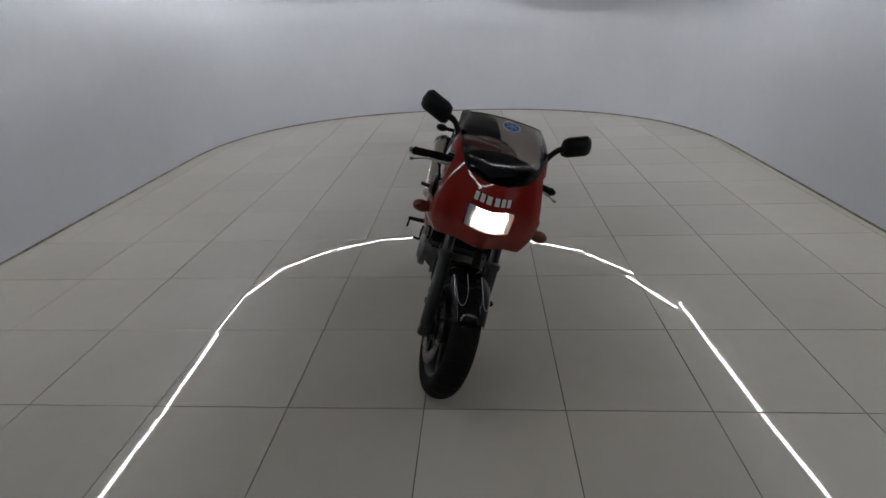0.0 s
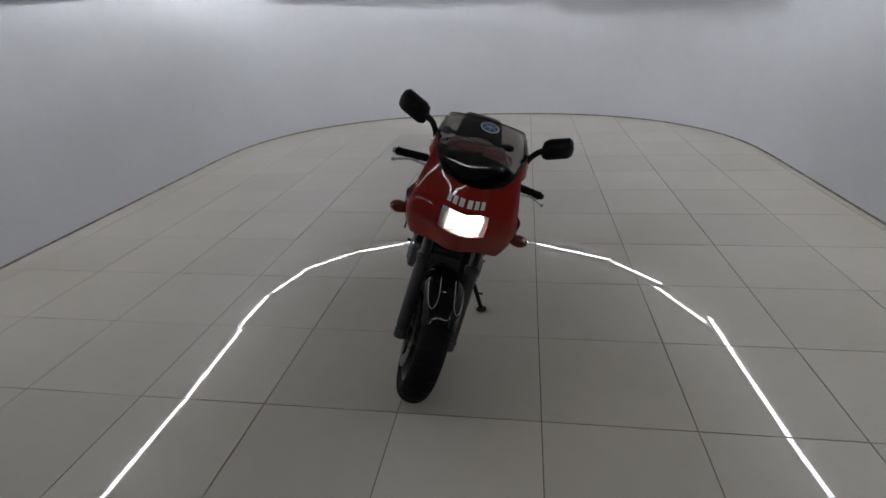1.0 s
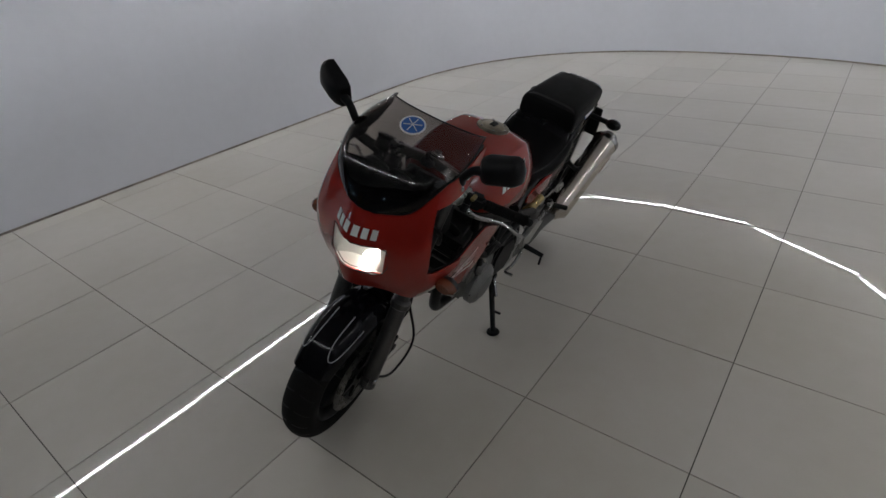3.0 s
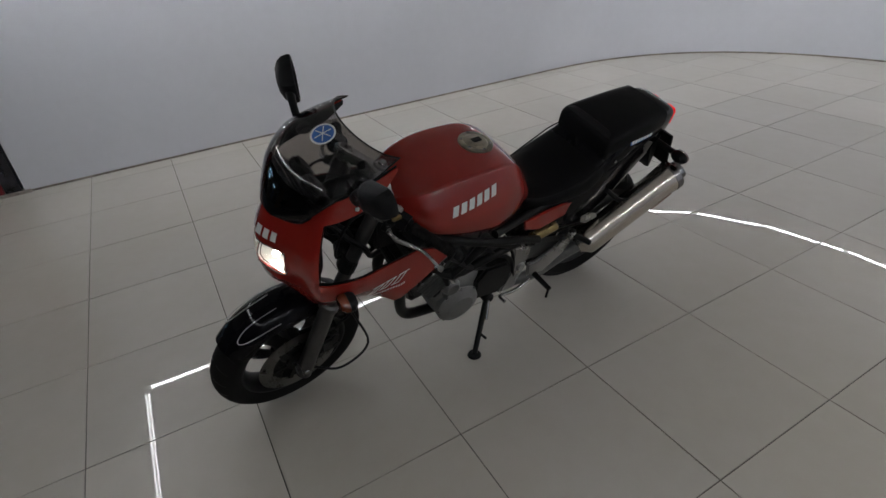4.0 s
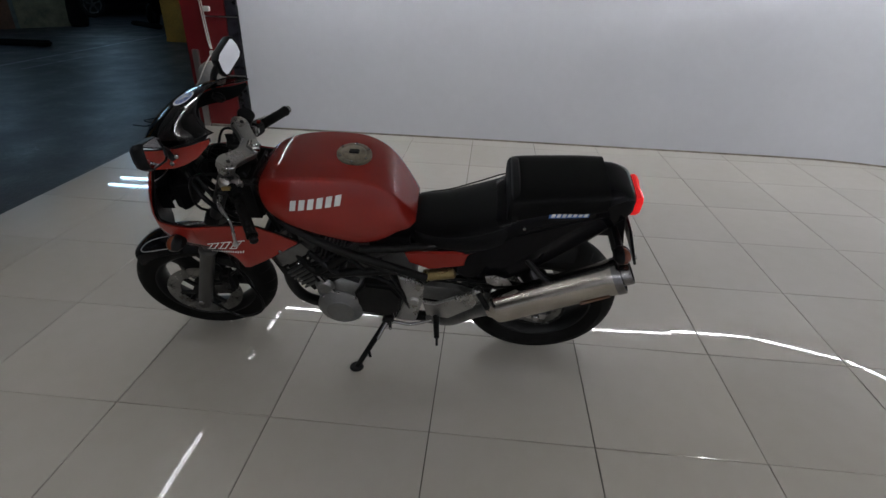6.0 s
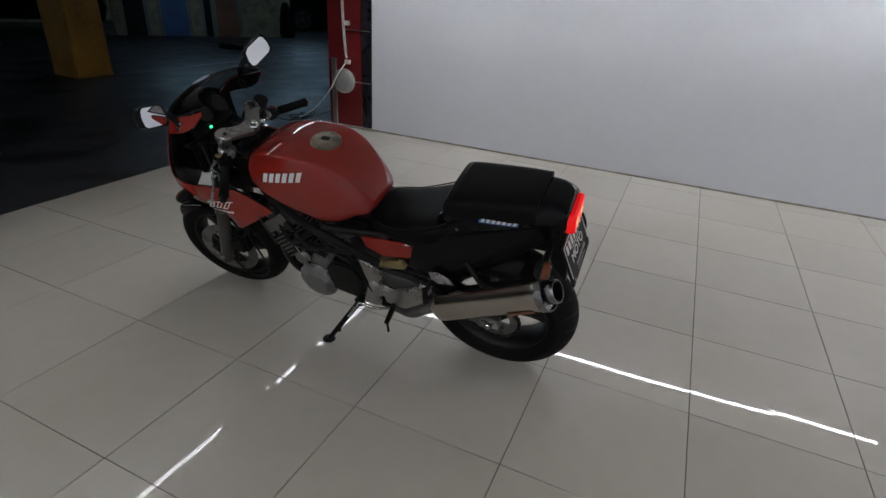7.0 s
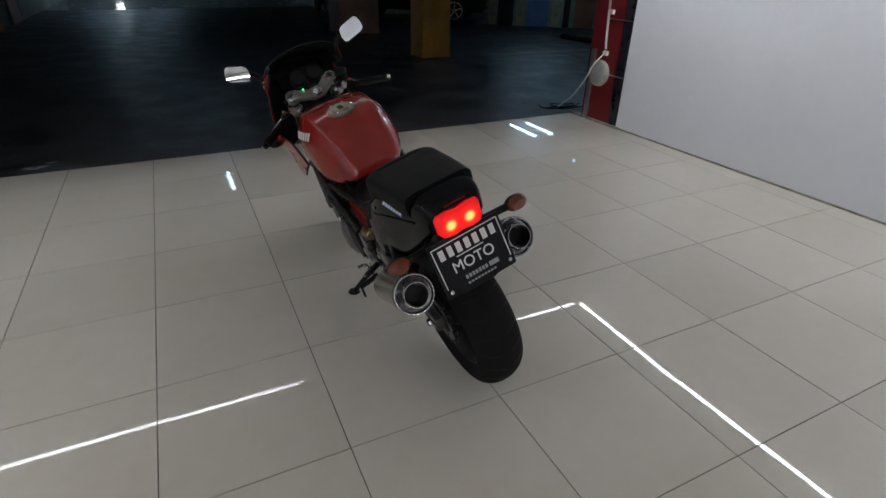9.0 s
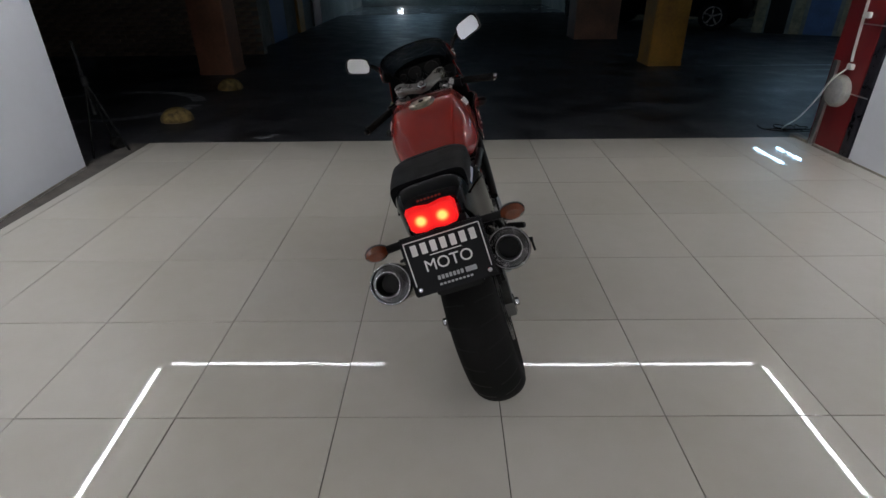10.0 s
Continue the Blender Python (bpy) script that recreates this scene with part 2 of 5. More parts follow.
def lathe(profile, seg=40, closed=False):
    """Turns (offset along x, radius) pairs about the x axis."""
    bm = bmesh.new()
    rings = []
    for a in range(seg):
        t = 2 * math.pi * a / seg
        rings.append([bm.verts.new((x, r * math.cos(t), r * math.sin(t))) for x, r in profile])
    n = len(profile)
    for a in range(seg):
        p, q = rings[a], rings[(a + 1) % seg]
        for k in range(n if closed else n - 1):
            bm.faces.new((p[k], p[(k + 1) % n], q[(k + 1) % n], q[k]))
    if not closed:
        for k in (0, n - 1):
            if profile[k][1] > 1e-6:
                bm.faces.new([r[k] for r in rings])
    bmesh.ops.remove_doubles(bm, verts=bm.verts, dist=1e-6)
    return bm


def along(bm, a, b):
    """Lays a body turned about x so that its x axis runs from a towards b."""
    a, b = Vector(a), Vector(b)
    q = (b - a).to_track_quat("X", "Z").to_matrix().to_4x4()
    return moved(bm, Matrix.Translation(a) @ q)


def rod(a, b, r, r2=None, seg=16, bev=None):
    ln = (Vector(b) - Vector(a)).length
    r2 = r if r2 is None else r2
    e = min(r, r2, ln) * 0.25 if bev is None else bev
    return along(lathe([(0, 0), (0, r - e), (e, r), (ln - e, r2), (ln, r2 - e), (ln, 0)], seg), a, b)


def spline(pts, steps=6):
    pts = [Vector(p) for p in pts]
    if len(pts) < 3:
        return pts
    ext = [pts[0] * 2 - pts[1], *pts, pts[-1] * 2 - pts[-2]]
    out = []
    for i in range(1, len(ext) - 2):
        p0, p1, p2, p3 = ext[i - 1:i + 3]
        for s in range(steps):
            t = s / steps
            out.append(0.5 * ((2 * p1) + (p2 - p0) * t + (2 * p0 - 5 * p1 + 4 * p2 - p3) * t * t + (3 * p1 - p0 - 3 * p2 + p3) * t ** 3))
    out.append(pts[-1])
    return out


def pipe(pts, r, seg=12, steps=6, radii=None):
    ps = spline(pts, steps)
    bm = bmesh.new()
    rings = []
    side = None
    for i, p in enumerate(ps):
        d = (ps[min(i + 1, len(ps) - 1)] - ps[max(i - 1, 0)]).normalized()
        if side is None:
            side = d.orthogonal().normalized()
        side = (side - d * side.dot(d)).normalized()
        up = d.cross(side)
        rr = r if radii is None else float(np.interp(i / (len(ps) - 1), np.linspace(0, 1, len(radii)), radii))
        rings.append([bm.verts.new(p + (side * math.cos(2 * math.pi * k / seg) + up * math.sin(2 * math.pi * k / seg)) * rr) for k in range(seg)])
    for p, q in zip(rings, rings[1:]):
        for k in range(seg):
            bm.faces.new((p[k], p[(k + 1) % seg], q[(k + 1) % seg], q[k]))
    bm.faces.new(rings[0])
    bm.faces.new(rings[-1])
    return bm


def loft(rings):
    bm = bmesh.new()
    vs = [[bm.verts.new(p) for p in r] for r in rings]
    n = len(vs[0])
    for p, q in zip(vs, vs[1:]):
        for k in range(n):
            bm.faces.new((p[k], p[(k + 1) % n], q[(k + 1) % n], q[k]))
    bm.faces.new(vs[0])
    bm.faces.new(vs[-1])
    return bm


def ring(y, w, zb, zt, top=2.6, bot=2.6, n=36, x=0.0, shift=0.0):
    """A rounded section across the bike at y: half width w, from zb to zt; the widest height is moved by shift."""
    out = []
    zm = (zb + zt) / 2 + shift
    for k in range(n):
        t = 2 * math.pi * k / n
        c, s = math.cos(t), math.sin(t)
        e = top if s > 0 else bot
        h = zt - zm if s > 0 else zm - zb
        out.append(Vector((x + w * math.copysign(abs(c) ** (2 / e), c), y, zm + h * math.copysign(abs(s) ** (2 / e), s))))
    return out


def smooth_rows(rows, steps=5):
    """Glides through rows of numbers."""
    rows = [Vector(r) if len(r) <= 4 else r for r in rows]
    arr = np.array([list(r) for r in rows], float)
    t = np.arange(len(arr))
    tt = np.linspace(0, len(arr) - 1, (len(arr) - 1) * steps + 1)
    out = []
    for u in tt:
        i = min(int(u), len(arr) - 2)
        f = u - i
        p0, p1, p2, p3 = arr[max(i - 1, 0)], arr[i], arr[i + 1], arr[min(i + 2, len(arr) - 1)]
        out.append(0.5 * (2 * p1 + (p2 - p0) * f + (2 * p0 - 5 * p1 + 4 * p2 - p3) * f * f + (3 * p1 - p0 - 3 * p2 + p3) * f ** 3))
    return out


def sheet(grid, thick=0.0, skip=None):
    bm = bmesh.new()
    vs = [[bm.verts.new(p) for p in row] for row in grid]
    for i, (p, q) in enumerate(zip(vs, vs[1:])):
        for k in range(len(p) - 1):
            if skip is None or not skip(i, k):
                bm.faces.new((p[k], p[k + 1], q[k + 1], q[k]))
    bmesh.ops.delete(bm, geom=[v for v in bm.verts if not v.link_faces], context="VERTS")
    bmesh.ops.remove_doubles(bm, verts=bm.verts, dist=1e-6)
    bmesh.ops.recalc_face_normals(bm, faces=bm.faces)
    if thick:
        bmesh.ops.solidify(bm, geom=bm.faces[:], thickness=thick)
    return bm


def plate(poly, x, thick, bev=0.003):
    """A flat piece with the outline poly in (y, z), from x - thick/2 to x + thick/2."""
    bm = bmesh.new()
    vs = [bm.verts.new((x - thick / 2, y, z)) for y, z in poly]
    f = bm.faces.new(vs)
    g = bmesh.ops.extrude_face_region(bm, geom=[f])
    bmesh.ops.translate(bm, vec=(thick, 0, 0), verts=[v for v in g["geom"] if isinstance(v, bmesh.types.BMVert)])
    if bev:
        es = [e for e in bm.edges if abs(e.verts[0].co.x - e.verts[1].co.x) < 1e-6]
        bmesh.ops.bevel(bm, geom=es, offset=bev, segments=2, affect="EDGES")
    return bm


# ---- the room ----
WX0, WX1, WY0, WYC, WYB = -2.98, 2.86, -0.98, 3.85, 6.40


def wall_line(off=0.0, n=28):
    """The inner face of the wall on the ground: straight sides and a rounded end; off moves it outwards."""
    cx, a, b = (WX0 + WX1) / 2, (WX1 - WX0) / 2 + off, WYB - WYC + off
    pts = [(cx - a + 0.02, WY0), (cx - a, 1.4)]
    for k in range(n + 1):
        t = math.pi * (1 - k / n)
        c, s = math.cos(t), math.sin(t)
        pts.append((cx + a * math.copysign(abs(c) ** 0.88, c), WYC + b * abs(s) ** 0.88))
    pts += [(cx + a, 1.6), (cx + a + 0.19, WY0)]
    return pts


def band(line_in, line_out, z0, z1):
    bm = bmesh.new()
    rows = []
    for (x, y), (u, v) in zip(line_in, line_out):
        rows.append([bm.verts.new(p) for p in ((x, y, z0), (x, y, z1), (u, v, z1), (u, v, z0))])
    for p, q in zip(rows, rows[1:]):
        for k in range(4):
            bm.faces.new((p[k], p[(k + 1) % 4], q[(k + 1) % 4], q[k]))
    bm.faces.new(rows[0])
    bm.faces.new(rows[-1])
    return bm


wall = part("wall_cove", band(wall_line(), wall_line(0.14), -0.02, CEIL_Z), M_WALL)
tagged(wall, "white painted wall curving round the booth's closed end", "wall", kind="structure")
skirt = part("baseboard", band(wall_line(-0.006), wall_line(-0.0005), 0.0, 0.014), M_TRIM)
tagged(skirt, "thin stained grey joint strip along the wall's foot", "trim", kind="structure")
ceil = part("ceiling", box((WX0 + WX1) / 2, 2.3, CEIL_Z + 0.06, 6.7, 8.9, 0.12, 0), M_CEIL, smooth=False)
tagged(ceil, "plain white booth ceiling carrying the light strips", "ceiling", kind="structure")

# the floor: a dark bed with square tiles on it
TH_Y = -1.655
slab = bmesh.new()
slab_out = [(WX0 - 0.1, TH_Y), *[(x, y) for x, y in wall_line(0.08)], (WX1 + 0.1, TH_Y)]
slab_out[0], slab_out[-1] = (-2.96, TH_Y), (3.06, TH_Y)
vs = [slab.verts.new((x, y, -0.05)) for x, y in slab_out]
f = slab.faces.new(vs)
g = bmesh.ops.extrude_face_region(slab, geom=[f])
bmesh.ops.translate(slab, vec=(0, 0, 0.046), verts=[v for v in g["geom"] if isinstance(v, bmesh.types.BMVert)])
floor = part("floor", slab, M_GROUT, smooth=False)
tagged(floor, "glossy beige-grey square porcelain tiles with dark joints", "floor", kind="structure")


# ---- light strips under the ceiling ----
def led_strip(a, b, light=None):
    """A slim double light strip from a to b."""
    a, b = Vector((*a, LED_Z)), Vector((*b, LED_Z))
    ln = (b - a).length
    ang = math.atan2(b.y - a.y, b.x - a.x)
    ob = thing("light_strip", Matrix.Translation((a + b) / 2) @ Matrix.Rotation(ang, 4, "Z"),
               "slim white double LED strip fixed under the ceiling", "light strip", "light strips round the ceiling")
    part("channel", box(0, 0, 0.0235, ln, 0.060, 0.056, 0.003), M_WHITEPL, ob)
    # added lip, outward side: blocks direct light on the upper wall
    part("cover_lip", box(0, 0.0275, -0.027, ln, 0.005, 0.046, 0.001), M_PLASTIC, ob, "added dark lip keeping strip light off the wall")
    for s in (-1, 1):
        part("diffuser", box(0, s * 0.0112, -0.002, ln - 0.012, 0.0096, 0.006, 0.001), light or M_LED, ob)
    return ob


LEDS = [((-2.727, -0.80), (-2.718, 0.55)), ((-2.733, 0.56), (-2.758, 1.95)), ((-2.748, 1.96), (-2.82, 3.32)), ((-2.87, 3.32), (-2.87, 4.14)),
        ((-2.85, 4.20), (-2.62, 4.92)), ((-2.60, 4.96), (-2.07, 5.52)), ((-2.03, 5.55), (-1.40, 5.88)), ((-1.36, 5.92), (-0.55, 6.06)),
        ((-0.52, 6.08), (0.58, 6.05)), ((0.66, 5.97), (1.72, 5.42)), ((1.74, 5.35), (2.26, 4.72)), ((2.16, 4.66), (2.53, 3.84)),
        ((2.60, 3.98), (2.68, 2.10)), ((2.67, 2.08), (2.79, 0.62)), ((2.80, 0.60), (2.88, -0.80)),
        ((2.80, -0.87), (1.40, -0.86)), ((1.39, -0.85), (-0.02, -0.84)), ((-0.03, -0.83), (-1.40, -0.82)), ((-1.41, -0.83), (-2.66, -0.83))]
for a, b in LEDS:
    led_strip(a, b, M_LED_DIM if max(a[1], b[1]) < -0.8 else None)


# ---- the motorcycle ----
# its own axes: x to its left side, y towards its tail, z up; it leans on its side stand
LEN = 0.982
BIKE = thing("motorcycle", pose(0.022, 0.020, 0.004, 0, 18, 2) @ Matrix.Diagonal((1, LEN, 1, 1)),
             "red and black half-faired motorcycle leaning on its stand, lights on", "motorcycle")
FW, RW = Vector((0, 0.142, 0.268)), Vector((0, 1.488, 0.299))
HEAD = Vector((0, 0.47, 0.90))
AXIS = Vector((0, math.sin(radians(25.4)), math.cos(radians(25.4))))
STEER = Matrix.Translation(HEAD) @ Matrix.Rotation(radians(7), 4, AXIS) @ Matrix.Translation(-HEAD)


def hub_at(c, x=0.0):
    """The place of a wheel's centre; wheels stay round in the shortened body."""
    return Matrix.Translation((c.x + x, c.y, c.z)) @ Matrix.Diagonal((1, 1 / LEN, 1, 1))


def steered(bm):
    return moved(bm, STEER)


def tyre(c, r, w, section):
    """A fat rounded tyre about the point c."""
    prof = []
    for k in range(15):
        t = math.pi * (k / 14) 
        prof.append((w * math.cos(t) * (1 - 0.08 * math.sin(t)), r - section + section * math.sin(t) ** 0.85))
    inner = r - section - 0.035
    prof = [(w * 0.72, inner), (w * 0.86, inner + 0.012), *prof, (-w * 0.86, inner + 0.012), (-w * 0.72, inner)]
    return moved(lathe(prof, 72, closed=True), hub_at(c))


def tread(c, r, w, section, n, steer=False):
    """Raised tread blocks left between slanted grooves."""
    bms = []
    for k in range(n):
        a = 2 * math.pi * k / n
        for s in (-1, 1):
            b = bmesh.new()
            vs = []
            for i in range(5):
                u = 0.12 + 0.62 * i / 4
                t = math.pi / 2 - u * math.pi / 2 * s
                rr = r - section + section * abs(math.sin(t)) ** 0.85 + 0.0012
                x = w * math.cos(t) * (1 - 0.08 * math.sin(t))
                for d in (-1, 1):
                    aa = a + (0.10 * u + d * 0.011 * (1 - 0.4 * u)) * 1.0
                    vs.append(b.verts.new((x * 1.004, rr * math.cos(aa), rr * math.sin(aa))))
            for i in range(4):
                b.faces.new((vs[2 * i], vs[2 * i + 1], vs[2 * i + 3], vs[2 * i + 2]))
            bms.append(b)
    return moved(merge(*bms), hub_at(c))


def rim(c, r, w, hub):
    """A cast wheel with three forked spokes."""
    bms = [lathe([(w, r), (w, r - 0.014), (w * 0.75, r - 0.026), (0, r - 0.034), (-w * 0.75, r - 0.026), (-w, r - 0.014), (-w, r)], 60, closed=True),
           lathe([(hub, 0.0), (hub, 0.030), (hub * 0.6, 0.052), (-hub * 0.6, 0.052), (-hub, 0.030), (-hub, 0.0)], 28)]
    for k in range(3):
        b = bmesh.new()
        rows = []
        for u in np.linspace(0, 1, 6):
            rad = 0.04 + (r - 0.07) * u
            half, th = 0.030 - 0.012 * math.sin(u * math.pi) + 0.010 * u, 0.024 - 0.008 * u
            rows.append([b.verts.new((sx * th, sy * half, rad)) for sx, sy in ((-1, -0.7), (-0.7, -1), (0.7, -1), (1, -0.7), (1, 0.7), (0.7, 1), (-0.7, 1), (-1, 0.7))])
        for p, q in zip(rows, rows[1:]):
            for j in range(8):
                b.faces.new((p[j], p[(j + 1) % 8], q[(j + 1) % 8], q[j]))
        bms.append(moved(b, Matrix.Rotation(2 * math.pi * k / 3 + 0.5, 4, "X")))
    return moved(merge(*bms), hub_at(c))


def disc(c, x, r0, r1, holes=26):
    """A drilled brake disc: a ring with staggered rows of holes left open."""
    bm = bmesh.new()
    seg = holes * 3
    radii = [r0 + (r1 - r0) * u for u in (0, 0.10, 0.25, 0.37, 0.52, 0.64, 0.79, 1.0)]
    for side in (-0.0025, 0.0025):
        rows = [[bm.verts.new((side, rr * math.cos(2 * math.pi * a / seg), rr * math.sin(2 * math.pi * a / seg))) for rr in radii] for a in range(seg)]
        for a in range(seg):
            p, q = rows[a], rows[(a + 1) % seg]
            for k in range(len(radii) - 1):
                if k % 2 == 1 and (a + k // 2) % 3 == 0:
                    continue
                bm.faces.new((p[k], p[k + 1], q[k + 1], q[k]))
    return moved(bm, hub_at(c, x))


def spider(c, x, r):
    """A flat six-armed carrier with a round hole."""
    bm = bmesh.new()
    rows = []
    for k in range(72):
        t, ro = 2 * math.pi * k / 72, (r if k % 12 in (0, 1, 2) else 0.046)
        rows.append([bm.verts.new((sx, q * math.cos(t), q * math.sin(t))) for sx, q in ((-0.004, 0.026), (-0.004, ro), (0.004, ro), (0.004, 0.026))])
    for k in range(72):
        p, q = rows[k], rows[(k + 1) % 72]
        for j in range(4):
            bm.faces.new((p[j], p[(j + 1) % 4], q[(j + 1) % 4], q[j]))
    return moved(bm, hub_at(c, x))


# front wheel
fw = part("front_wheel", steered(rim(FW, 0.200, 0.045, 0.055)), M_WHEEL, BIKE, "dark three-spoke cast front wheel")
part("tyre", steered(tyre(FW, 0.267, 0.057, 0.047)), M_RUBBER, fw, "black worn road tyre")
tagged(part("tread", steered(tread(FW, 0.267, 0.057, 0.047, 26)), M_FRAME, fw, "slanted tread grooves"), kind="stuff")
for s in (-1, 1):
    part("brake_disc", steered(disc(FW, s * 0.066, 0.094, 0.141)), M_DISC, fw, "drilled steel brake disc")
    part("disc_carrier", steered(spider(FW, s * 0.066, 0.098)), M_FRAME, fw)
    part("axle_nut", steered(rod(FW + Vector((s * 0.10, 0, 0)), FW + Vector((s * 0.128, 0, 0)), 0.013, seg=6)), M_CHROME, fw)


# fork
def on_axis(x, off, z):
    """A point of a fork leg at side x, forward of the steering axis by off, at height z."""
    p = HEAD + AXIS * ((z - HEAD.z) / AXIS.z)
    return Vector((x, p.y - off, z))


OFF = 0.052
for s in (-1, 1):
    low = Vector((s * 0.100, FW.y + 0.004, FW.z - 0.012))
    mid = on_axis(s * 0.100, OFF, 0.545)
    part("fork_slider", steered(merge(rod(low + (low - mid).normalized() * 0.03, mid, 0.027, 0.0265, 20), rod(mid - (mid - low).normalized() * 0.012, mid + (mid - low).normalized() * 0.022, 0.0315, seg=20),
                                      box(s * 0.100, FW.y + 0.004, FW.z - 0.004, 0.046, 0.06, 0.052, 0.012))), M_FORK, BIKE, "dull grey fork slider")
    part("fork_tube", steered(rod(mid, on_axis(s * 0.100, OFF, 0.935), 0.0205, seg=18)), M_FORK, BIKE, "dark steel fork tube")
    part("brake_caliper", steered(merge(box(s * 0.074, FW.y + 0.118, FW.z + 0.075, 0.062, 0.052, 0.105, 0.014), box(s * 0.10, FW.y + 0.095, FW.z + 0.065, 0.022, 0.06, 0.07, 0.008),
                                        rod((s * 0.108, FW.y + 0.12, FW.z + 0.10), (s * 0.113, FW.y + 0.12, FW.z + 0.10), 0.013), rod((s * 0.108, FW.y + 0.12, FW.z + 0.05), (s * 0.113, FW.y + 0.12, FW.z + 0.05), 0.013))), M_ENGDARK, BIKE)
    part("brake_hose", steered(pipe([(s * 0.085, FW.y + 0.14, FW.z + 0.12), (s * 0.10, FW.y + 0.19, FW.z + 0.10 + 0.09), (s * 0.085, 0.33, 0.62), (s * 0.03, 0.34, 0.72)], 0.0055, 8)), M_PLASTIC, BIKE)
part("speedometer_cable", steered(pipe([(0.10, FW.y + 0.02, FW.z - 0.02), (0.125, FW.y + 0.13, FW.z - 0.10), (0.13, FW.y + 0.24, FW.z - 0.02), (0.10, 0.32, 0.50), (0.06, 0.34, 0.66)], 0.0045, 8)), M_PLASTIC, BIKE)


def mudguard(c, r, a0, a1, half, n=18, m=11, flat=0.75):
    grid = []
    for i in range(n + 1):
        a = radians(a0 + (a1 - a0) * i / n)
        taper = half * (0.80 + 0.20 * math.sin(math.pi * i / n))
        row = []
        for j in range(m):
            v = -1 + 2 * j / (m - 1)
            drop = 0.050 * abs(v) ** 2.6
            row.append((c.x + taper * math.sin(v * math.pi / 2 * flat) / math.sin(math.pi / 2 * flat), c.y + (r - drop) * math.cos(a), c.z + (r - drop) * math.sin(a)))
        grid.append(row)
    return sheet(grid, 0.004)


part("front_mudguard", steered(mudguard(FW, 0.290, 48, 138, 0.078)), M_BLACK, BIKE, "glossy black front mudguard")
for s in (-1, 1):
    edge = []
    for v, deg in ((0.30, 96), (0.30, 112), (0.34, 121), (0.46, 126), (0.62, 124), (0.74, 116), (0.80, 106), (0.82, 98)):
        a, rr = radians(deg), 0.2925 - 0.050 * v ** 2.6
        edge.append((s * 0.077 * math.sin(v * math.pi / 2 * 0.75) / math.sin(math.pi / 2 * 0.75), FW.y + rr * math.cos(a), FW.z + rr * math.sin(a)))
    part("pinstripe", steered(pipe(edge, 0.0014, 6, 3)), M_GREYPL, BIKE, "thin pale line looping round the mudguard's nose")
for s in (-1, 1):
    part("mudguard_stay", steered(plate([(FW.y + 0.10, FW.z + 0.235), (FW.y + 0.17, FW.z + 0.222), (FW.y + 0.175, FW.z + 0.16), (FW.y + 0.12, FW.z + 0.19)], s * 0.086, 0.012)), M_BLACK, BIKE)

# clamps, bars, dials
def clamp(z, th, back):
    c = on_axis(0, 0, z)
    b = bmesh.new()
    half = [(0.022, -0.032), (0.054, -0.052), (0.074, -0.072), (0.098, -0.081), (0.118, -0.076), (0.128, -0.056), (0.121, -0.034), (0.102, -0.024), (0.050, back - 0.018), (0.024, back)]
    out = [(-x, y) for x, y in half[::-1]] + half
    vs = [b.verts.new((x, y, 0)) for x, y in out]
    f = b.faces.new(vs)
    g = bmesh.ops.extrude_face_region(b, geom=[f])
    bmesh.ops.translate(b, vec=(0, 0, th), verts=[v for v in g["geom"] if isinstance(v, bmesh.types.BMVert)])
    bmesh.ops.bevel(b, geom=b.edges[:], offset=0.004, segments=2, affect="EDGES")
    return steered(moved(b, Matrix.Translation(c) @ Matrix.Rotation(radians(-25), 4, "X")))


part("upper_clamp", clamp(0.905, 0.026, 0.026), M_CLAMP, BIKE, "scuffed bare alloy top yoke")
part("lower_clamp", clamp(0.665, 0.045, 0.035), M_ENGDARK, BIKE)
for s in (-1, 1):
    p = on_axis(s * 0.100, OFF, 0.915)
    fork_top = part("fork_cap", steered(along(lathe([(0, 0), (0, 0.026), (0.030, 0.026), (0.032, 0.024), (0.032, 0.020), (0.027, 0.019), (0.027, 0.016), (0.034, 0.015), (0.034, 0.011), (0.030, 0.010), (0.030, 0)], 28), p, p + AXIS)), M_CLAMP, BIKE, "stepped alloy fork cap")
    part("adjuster", steered(rod(p + AXIS * 0.029, p + AXIS * 0.040, 0.0065, seg=8)), M_ENGDARK, fork_top)
    for e in (-1, 1):
        q = p + Vector((e * 0.031, 0.012, 0)) - AXIS * 0.004
        part("pinch_bolt", steered(rod(q, q + Vector((0, 0.018, 0.0)), 0.006, seg=6)), M_ENGDARK, fork_top)
p = on_axis(0, -0.01, 0.92)
part("stem_nut", steered(merge(rod(p, p + AXIS * 0.018, 0.024, seg=6), rod(p, p + AXIS * 0.028, 0.012))), M_CHROME, BIKE)
p = on_axis(0.0, 0.055, 0.925)
for e in (-1, 1):
    q = on_axis(e * 0.055, 0.022, 0.929)
    part("clamp_slot", steered(moved(box(0, 0, 0, 0.034, 0.012, 0.003, 0.001), Matrix.Translation(q) @ Matrix.Rotation(radians(-25), 4, "X") @ Matrix.Rotation(radians(28 * e), 4, "Z"))), M_ENGDARK, BIKE)
part("ignition_lock", steered(merge(rod(p, p + AXIS * 0.022, 0.022), box(p.x, p.y, p.z + 0.035, 0.006, 0.024, 0.03, 0.002))), M_PLASTIC, BIKE)
